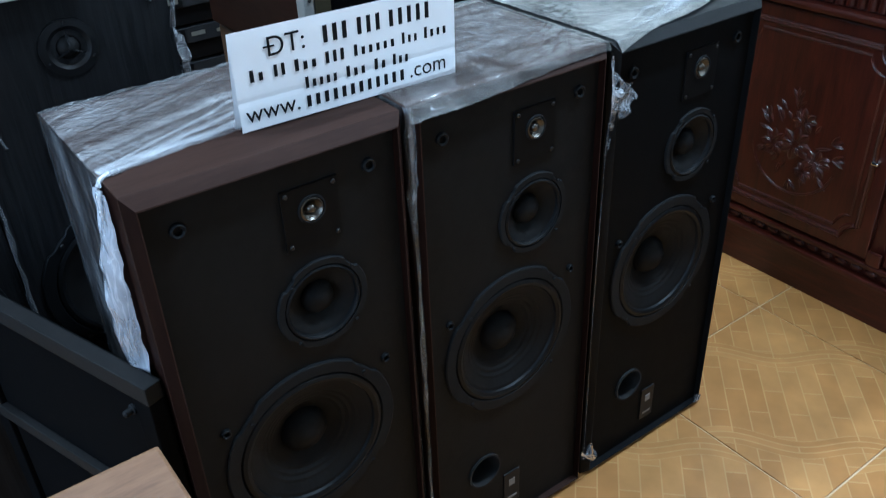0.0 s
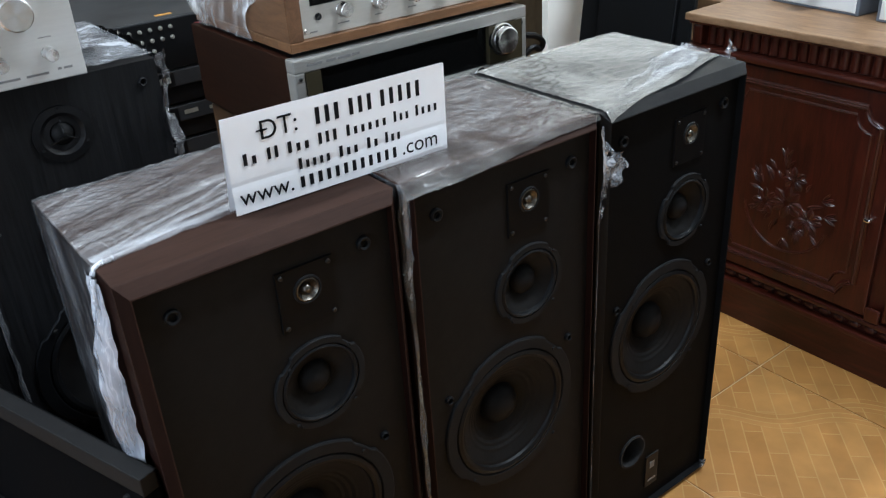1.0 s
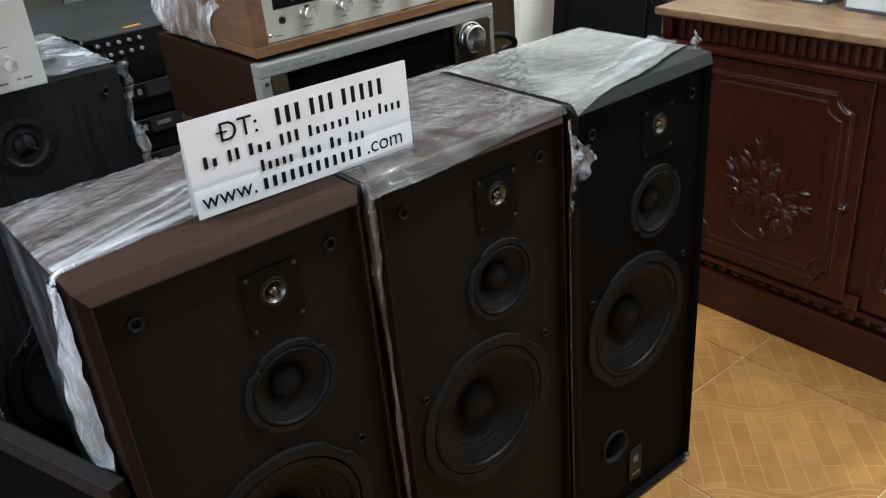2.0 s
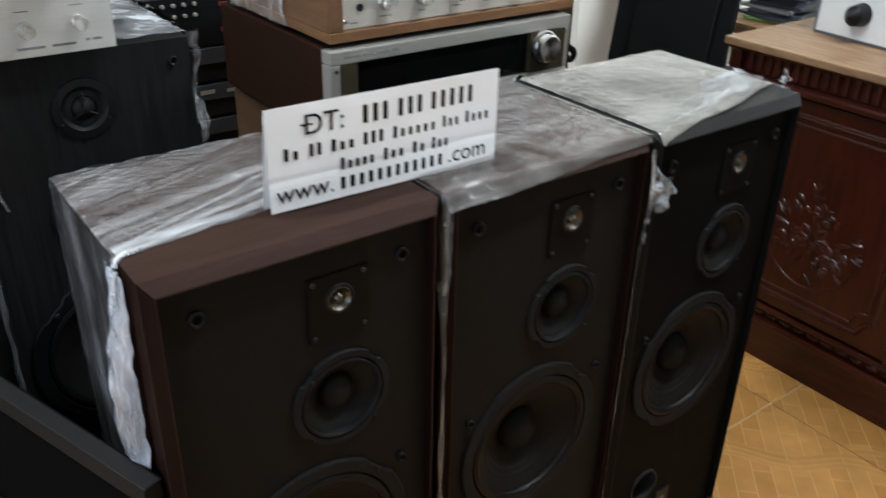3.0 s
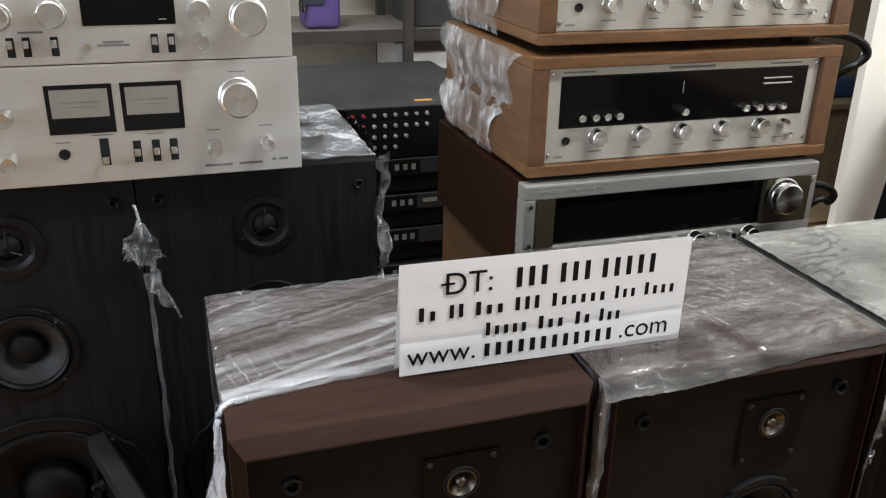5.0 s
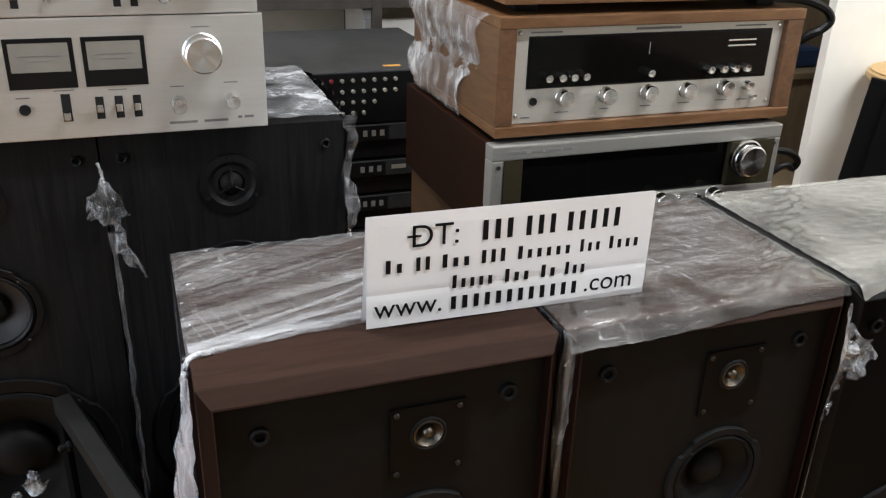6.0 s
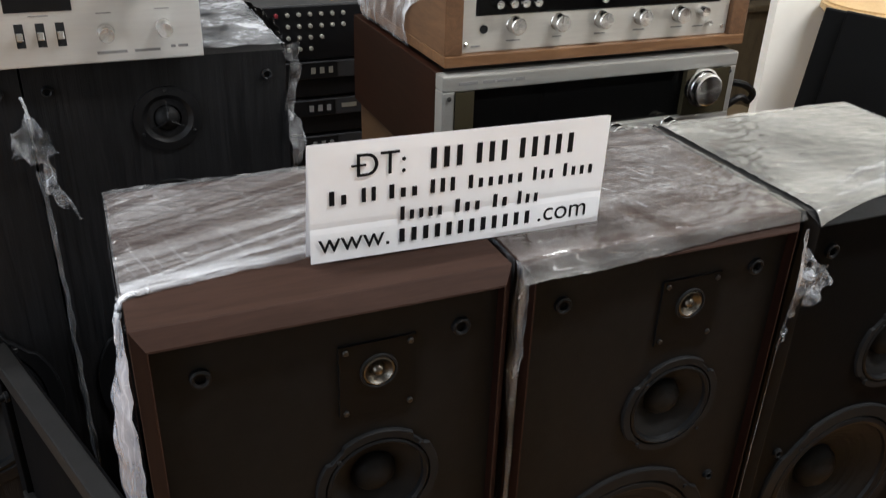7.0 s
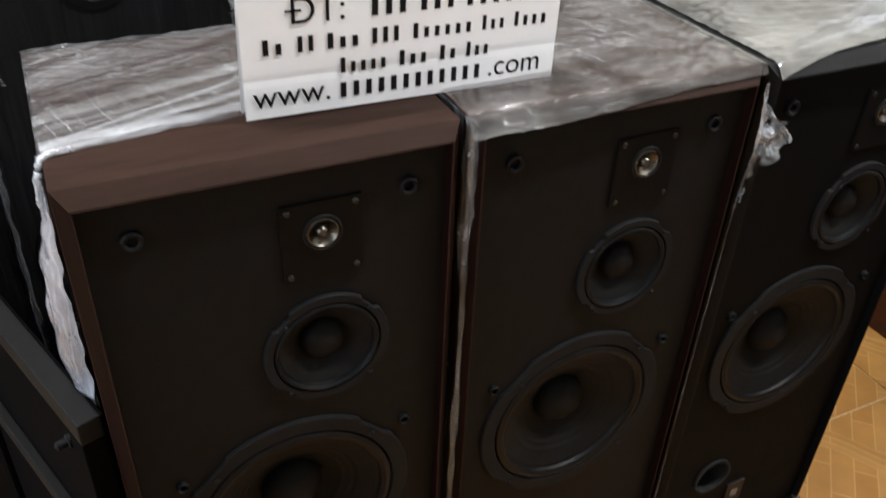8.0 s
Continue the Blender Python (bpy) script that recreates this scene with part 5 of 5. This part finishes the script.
def leafy(rnd, bm, y, z, ang, l, w):
    """One carved leaf or petal, raised in the middle."""
    c, s = math.cos(ang), math.sin(ang)
    prev = None
    for i in range(6):
        t = i / 5
        half = w * math.sin(math.pi * (0.06 + 0.9 * t)) * 0.5
        row = []
        for q, up in ((-1, 0.0), (-0.45, 0.75), (0, 0.45), (0.45, 0.75), (1, 0.0)):
            yy = y + c * l * t - s * half * q
            zz = z + s * l * t + c * half * q
            row.append(bm.verts.new((-0.0058 * up * math.sin(math.pi * min(1, 0.15 + t * 0.8)) + 0.001, -yy, zz)))
        if prev:
            for k in range(4):
                bm.faces.new((prev[k], prev[k + 1], row[k + 1], row[k]))
        prev = row


def carved_door(y0, y1, seed, parent):
    d = part("door", cb(y0, y1, 0.158, 0.668, -0.002, 0.013, 0.003), ROSEWOOD, parent, "carved lacquered door with a raised frame")
    yc, wd2 = (y0 + y1) / 2, (y1 - y0) / 2
    off = -0.002
    for inset, rr in ((0.036, 0.0075), (0.056, 0.0035)):
        part("raised_frame", moulding(notched(y0 + inset, y1 - inset, 0.158 + inset * 0.95, 0.668 - inset, 0.036), rr), ROSEWOOD, d, at=pose(off, 0, 0), smooth=True)
    rnd = random.Random(seed)
    bm = bmesh.new()
    zc = 0.365
    for cy, cz, r in ((0.0, 0.0, 0.036), (0.055, -0.012, 0.030), (-0.058, -0.030, 0.030), (-0.012, 0.062, 0.026), (-0.030, -0.058, 0.020)):
        for ring, k in ((1.0, 8), (0.62, 6), (0.3, 4)):
            for i in range(k):
                a = 2 * math.pi * i / k + rnd.uniform(-0.2, 0.2)
                leafy(rnd, bm, yc - cy + 0.2 * r * math.cos(a), zc + cz + 0.2 * r * math.sin(a), a, r * ring, r * ring * 0.75)
    for i in range(26):
        a = rnd.uniform(0, 6.28)
        l0 = rnd.uniform(0.045, 0.085)
        leafy(rnd, bm, yc + l0 * math.cos(a) * 1.1, zc + l0 * math.sin(a), a + rnd.uniform(-0.5, 0.5), rnd.uniform(0.02, 0.04), 0.012)
    for cy, cz, a in ((0.010, 0.085, 1.4), (0.012, 0.105, 1.7), (0.075, 0.045, 2.2), (-0.085, 0.03, 0.5), (0.0, -0.09, -1.3), (-0.095, -0.005, 0.1)):
        for k in range(3):
            leafy(rnd, bm, yc - cy, zc + cz, a + 0.5 * (k - 1), 0.030, 0.011)
    part("flower_carving", bm, ROSEWOOD, d, "carved bunch of flowers", at=pose(off - 0.0005, 0, 0), smooth=True)
    arc = [(yc + 0.108 * math.cos(a), 0.350 + 0.108 * math.sin(a)) for a in (radians(185 + 160 * k / 20) for k in range(21))]
    part("garland", moulding(arc, 0.0035, False), ROSEWOOD, d, at=pose(off, 0, 0), smooth=True)
    h = part("door_pull", box(-0.016, 0.0, -y1 + 0.020, -y1 + 0.036, 0.388, 0.396, 0.003), CHROME, d, "small tarnished metal pull")
    return d


carved_door(0.075, 0.520, 3, cab)
carved_door(0.560, 1.005, 4, cab)
carved_door(1.045, 1.490, 5, cab)
part("corner_block", cb(0.522, 0.556, 0.150, 0.185, -0.008, 0.0, 0.004), ROSEWOOD, cab)
ragged("film_scrap", cab, lambda u, v: (-0.018 - 0.01 * u, 0.012 - 0.02 * u, 0.02 + 0.12 * v), 6, 14, FILM_FOLD, 33.0, 0.008)

for x1, y1 in ((1.668, 0.408), (1.628, 0.128)):
    b = thing("white_speaker_box", pose(x1, y1, 0.765, 0, 0, -6.5), "small white-fronted speaker box standing on the cabinet", "loudspeaker", "white boxes on the cabinet")
    part("body", box(0.012, 0.19, -0.235, 0.0, 0, 0.26, 0.004), GREY_BOX, b)
    part("front", plate_with_holes(-0.235 + 0.012, -0.012, 0.008, 0.252, 0.0, [(-0.118, 0.062, 0.026)]), WHITE_FRONT, b, "off-white front", at=pose(0.010, 0, 0, 0, 0, 90))
    part("front_rim", rings([[(0.012, -0.227, 0.006), (0.012, -0.008, 0.006), (0.012, -0.008, 0.254), (0.012, -0.227, 0.254)], [(0.010, -0.223, 0.008), (0.010, -0.012, 0.008), (0.010, -0.012, 0.252), (0.010, -0.223, 0.252)]], False), WHITE_FRONT, b)
    part("port", lathe([(0.028, 0.001), (0.026, 0.002), (0.022, -0.03), (0.002, -0.05)], -0.118, 0.062, 28), BLACK_PLASTIC, b, at=pose(0.010, 0, 0, 0, 0, 90), smooth=True)


# ---- things leaning by the white partition ----
def leaning_grille(m, w, h, label, name="speaker_grille"):
    g = thing(name, m, label, "grille", "leaning loudspeaker grilles")
    part("cloth", box(0.004, w - 0.004, -0.003, 0.0, 0.004, h - 0.004, 0.002), CLOTH_BLACK, g)
    for x0, x1, z0, z1 in ((0, w, 0, 0.03), (0, w, h - 0.03, h), (0, 0.03, 0.03, h - 0.03), (w - 0.03, w, 0.03, h - 0.03)):
        part("frame_bar", box(x0, x1, 0.0, 0.016, z0, z1, 0.003), BLACK_PLASTIC, g)
    return g


yaw = math.degrees(math.atan2(0.625 - 0.945, 1.694 - 1.61))
leaning_grille(pose(1.462, 0.906, 0.0, -10.5, 0, yaw), 0.331, 0.832, "wide black cloth grille leaning against a round stool")
leaning_grille(pose(1.452, 0.838, 0.0, -10.8, 0, yaw), 0.225, 0.839, "narrow black cloth grille leaning against a wider one")

bar_stool = thing("round_stool", pose(1.785, 0.925, 0), "tall stool with a round pale wooden seat", "stool")
seat = bmesh.new()
bmesh.ops.create_cone(seat, cap_ends=True, segments=48, radius1=0.150, radius2=0.150, depth=0.028)
bmesh.ops.bevel(seat, geom=[e for e in seat.edges if abs(e.calc_face_angle(0)) > 1], offset=0.007, segments=3, affect="EDGES")
part("seat", seat, RATTAN, bar_stool, at=pose(0, 0, 0.808), smooth=True)
for k in range(4):
    a = radians(45 + 90 * k)
    part("leg", tube([(0.13 * math.cos(a), 0.13 * math.sin(a), 0.0), (0.09 * math.cos(a), 0.09 * math.sin(a), 0.795)], 0.014, 10), RATTAN, bar_stool, smooth=True)
sidetable = thing("side_table", pose(1.79, 0.53, 0), "brown side table heaped with papers beside the cabinet", "table")
part("top", box(0, 0.50, 0, 0.235, 0.685, 0.715, 0.003), PLY, sidetable)
for x in (0.0, 0.46):
    for y in (0.0, 0.195):
        part("leg", box(x, x + 0.04, y, y + 0.04, 0, 0.685, 0.002), STOOL_WOOD, sidetable)
pile = thing("magazine_pile", pose(1.985, 0.650, 0.7155), "pile of dark magazines and loose white papers", "papers")
for i, (m, rz, w) in enumerate(((GREEN, 4, 0.13), (NAVY, -6, 0.14), (NAVY, 10, 0.13), (INK_GREY, -3, 0.135), (NAVY, 7, 0.12))):
    part("magazine", box(-w, w, -0.075, 0.075, 0.010 * i, 0.010 * i + 0.009, 0.002), m, pile, at=pose(0, 0, 0, 0, 0, rz))
for i, (x, y, rz, tilt) in enumerate(((-0.10, 0.0, 20, 14), (0.04, -0.02, -12, -10), (-0.02, 0.03, 50, 6))):
    part("loose_sheet", sheet(lambda u, v: ((u - 0.5) * 0.20, (v - 0.5) * 0.13, 0.062 + 0.008 * i + 0.018 * math.sin(u * 4 + i) + 0.01 * v), 10, 6), PAPER, pile, at=pose(x, y, 0, tilt * 0.4, tilt, rz), smooth=True)
flowers = thing("dried_flowers", pose(2.02, 0.730, 0.775), "bunch of brown dried flowers with a pink ribbon", "flowers")
rnd = random.Random(8)
stems, heads = bmesh.new(), bmesh.new()
for k in range(90):
    dx, dz = rnd.uniform(-0.17, 0.16), rnd.uniform(0.02, 0.085)
    y = rnd.uniform(-0.025, 0.03)
    tube([(dx * 0.3, 0, -0.02), (dx * 0.7, y * 0.5, dz * 0.6), (dx, y, dz)], 0.0012, 4, stems)
    for j in range(16):
        c = Vector((dx + rnd.uniform(-1, 1) * 0.014, y + rnd.uniform(-1, 1) * 0.012, dz + rnd.uniform(-0.02, 0.016)))
        a = Vector((rnd.uniform(-1, 1), rnd.uniform(-1, 1), rnd.uniform(-0.2, 1))).normalized() * 0.019
        b2 = a.cross(Vector((0.3, 0.8, 0.5))).normalized() * 0.005
        heads.faces.new([heads.verts.new(c), heads.verts.new(c + a * 0.5 + b2), heads.verts.new(c + a), heads.verts.new(c + a * 0.5 - b2)])
part("stems", stems, DRIED, flowers)
part("blossom", heads, DRIED, flowers)
rib = bmesh.new()
for k in range(5):
    a0 = 1.2 * k
    tube([(0.03 + 0.035 * math.cos(a0 + t * 0.5) * (0.4 + t * 0.12), -0.05, -0.02 + 0.03 * math.sin(a0 + t * 0.5)) for t in range(8)], 0.005, 6, rib)
part("ribbon", rib, PINK, flowers, "dusty pink ribbon", smooth=True)


# ---- near things beside the first loudspeaker ----
gx0, gy0, gx1, gy1 = -0.067, 0.004, -0.205, 0.410
glen = math.hypot(gx1 - gx0, gy1 - gy0)
gyaw = math.degrees(math.atan2(gy0 - gy1, gx0 - gx1))
gr = thing("bare_grille_frame", pose(gx1, gy1, 0, 0, 0, gyaw), "dark wooden grille frame with pegs standing beside a loudspeaker", "grille", "leaning loudspeaker grilles")
GH = 0.608
part("cloth", box(0.004, glen - 0.004, 0.018, 0.022, 0.004, GH - 0.004, 0.001), DULL_BLACK, gr)
# top bar coloured paler for the light it catches; other bars left black
for x0, x1, z0, z1 in ((0, glen, GH - 0.026, GH), (0, glen, 0, 0.03), (0, 0.03, 0.03, GH - 0.026), (glen - 0.03, glen, 0.03, GH - 0.026)):
    part("frame_bar", box(x0, x1, -0.004, 0.018, z0, z1, 0.002), FRAME_GREY if z0 > 0.5 else DULL_BLACK, gr)
part("back_board", box(0.03, glen - 0.03, 0.004, 0.014, 0.03, GH - 0.026), DULL_BLACK, gr)
for x, z in ((glen - 0.035, GH - 0.045), (0.05, GH - 0.045)):
    part("peg", lathe([(0.007, 0.0), (0.007, 0.004), (0.0045, 0.005), (0.0045, 0.014), (0.001, 0.016)], x, z, 14, y=-0.002), RUBBER, gr, smooth=True)
part("cross_bar", box(0.02, glen - 0.02, -0.008, 0.004, 0.37, 0.392, 0.002), FRAME_GREY, gr)

stool = thing("wooden_stool", pose(-0.088, -0.080, 0), "worn brown wooden stool with a flat square top", "stool")
part("seat", box(-0.31, 0.0, -0.30, 0.0, 0.575, 0.60, 0.004), STOOL_WOOD, stool)
part("apron", box(-0.29, -0.02, -0.28, -0.02, 0.52, 0.575, 0.003), STOOL_WOOD, stool)
for x in (-0.29, -0.06):
    for y in (-0.28, -0.06):
        part("leg", box(x, x + 0.04, y, y + 0.04, 0, 0.52, 0.003), STOOL_WOOD, stool)


# ---- added lamps on the ceiling, out of view ----
TUBE = mat("lit_tube", (0.9, 0.9, 0.88), 0.4, vary=0.02, emit=((0.91, 0.97, 1.0), 6.0))
for x, y in ((-0.55, 0.55), (1.40, -0.45)):
    l = thing("added_ceiling_lamp", pose(x, y, H), "added white fluorescent batten on the ceiling, out of view", "lamp", "ceiling lamps")
    part("housing", box(-0.63, 0.63, -0.03, 0.03, -0.045, 0.0, 0.004), WHITE_FRONT, l)
    part("tube", tube([(-0.6, 0, -0.065), (0.6, 0, -0.065)], 0.013, 12), TUBE, l, smooth=True)


# ---- tiles ----
floor = thing("floor", pose(0, 0, 0), "glossy ochre ceramic tiles printed like parquet", "floor", kind="structure")
T = 0.437
tb = box(-T / 2 + 0.0019, T / 2 - 0.0019, -T / 2 + 0.0019, T / 2 - 0.0019, -0.012, 0.0, 0.0008, segments=1)
tile0 = part("tile", tb, TILE, floor, at=pose(0.921 + T / 2, 0.117 - T / 2, 0))
for i in range(-8, 6):
    for j in range(-6, 6):
        if (i, j) == (0, 0):
            continue
        x, y = 0.921 + T / 2 + T * i, 0.117 - T / 2 + T * j
        if X0 - 0.3 < x < X1 + 1.4 and Y0 - 0.2 < y < Y1 + 0.2:
            o = new("tile", tile0.data)
            o.parent = floor
            o.matrix_basis = pose(x, y, 0)
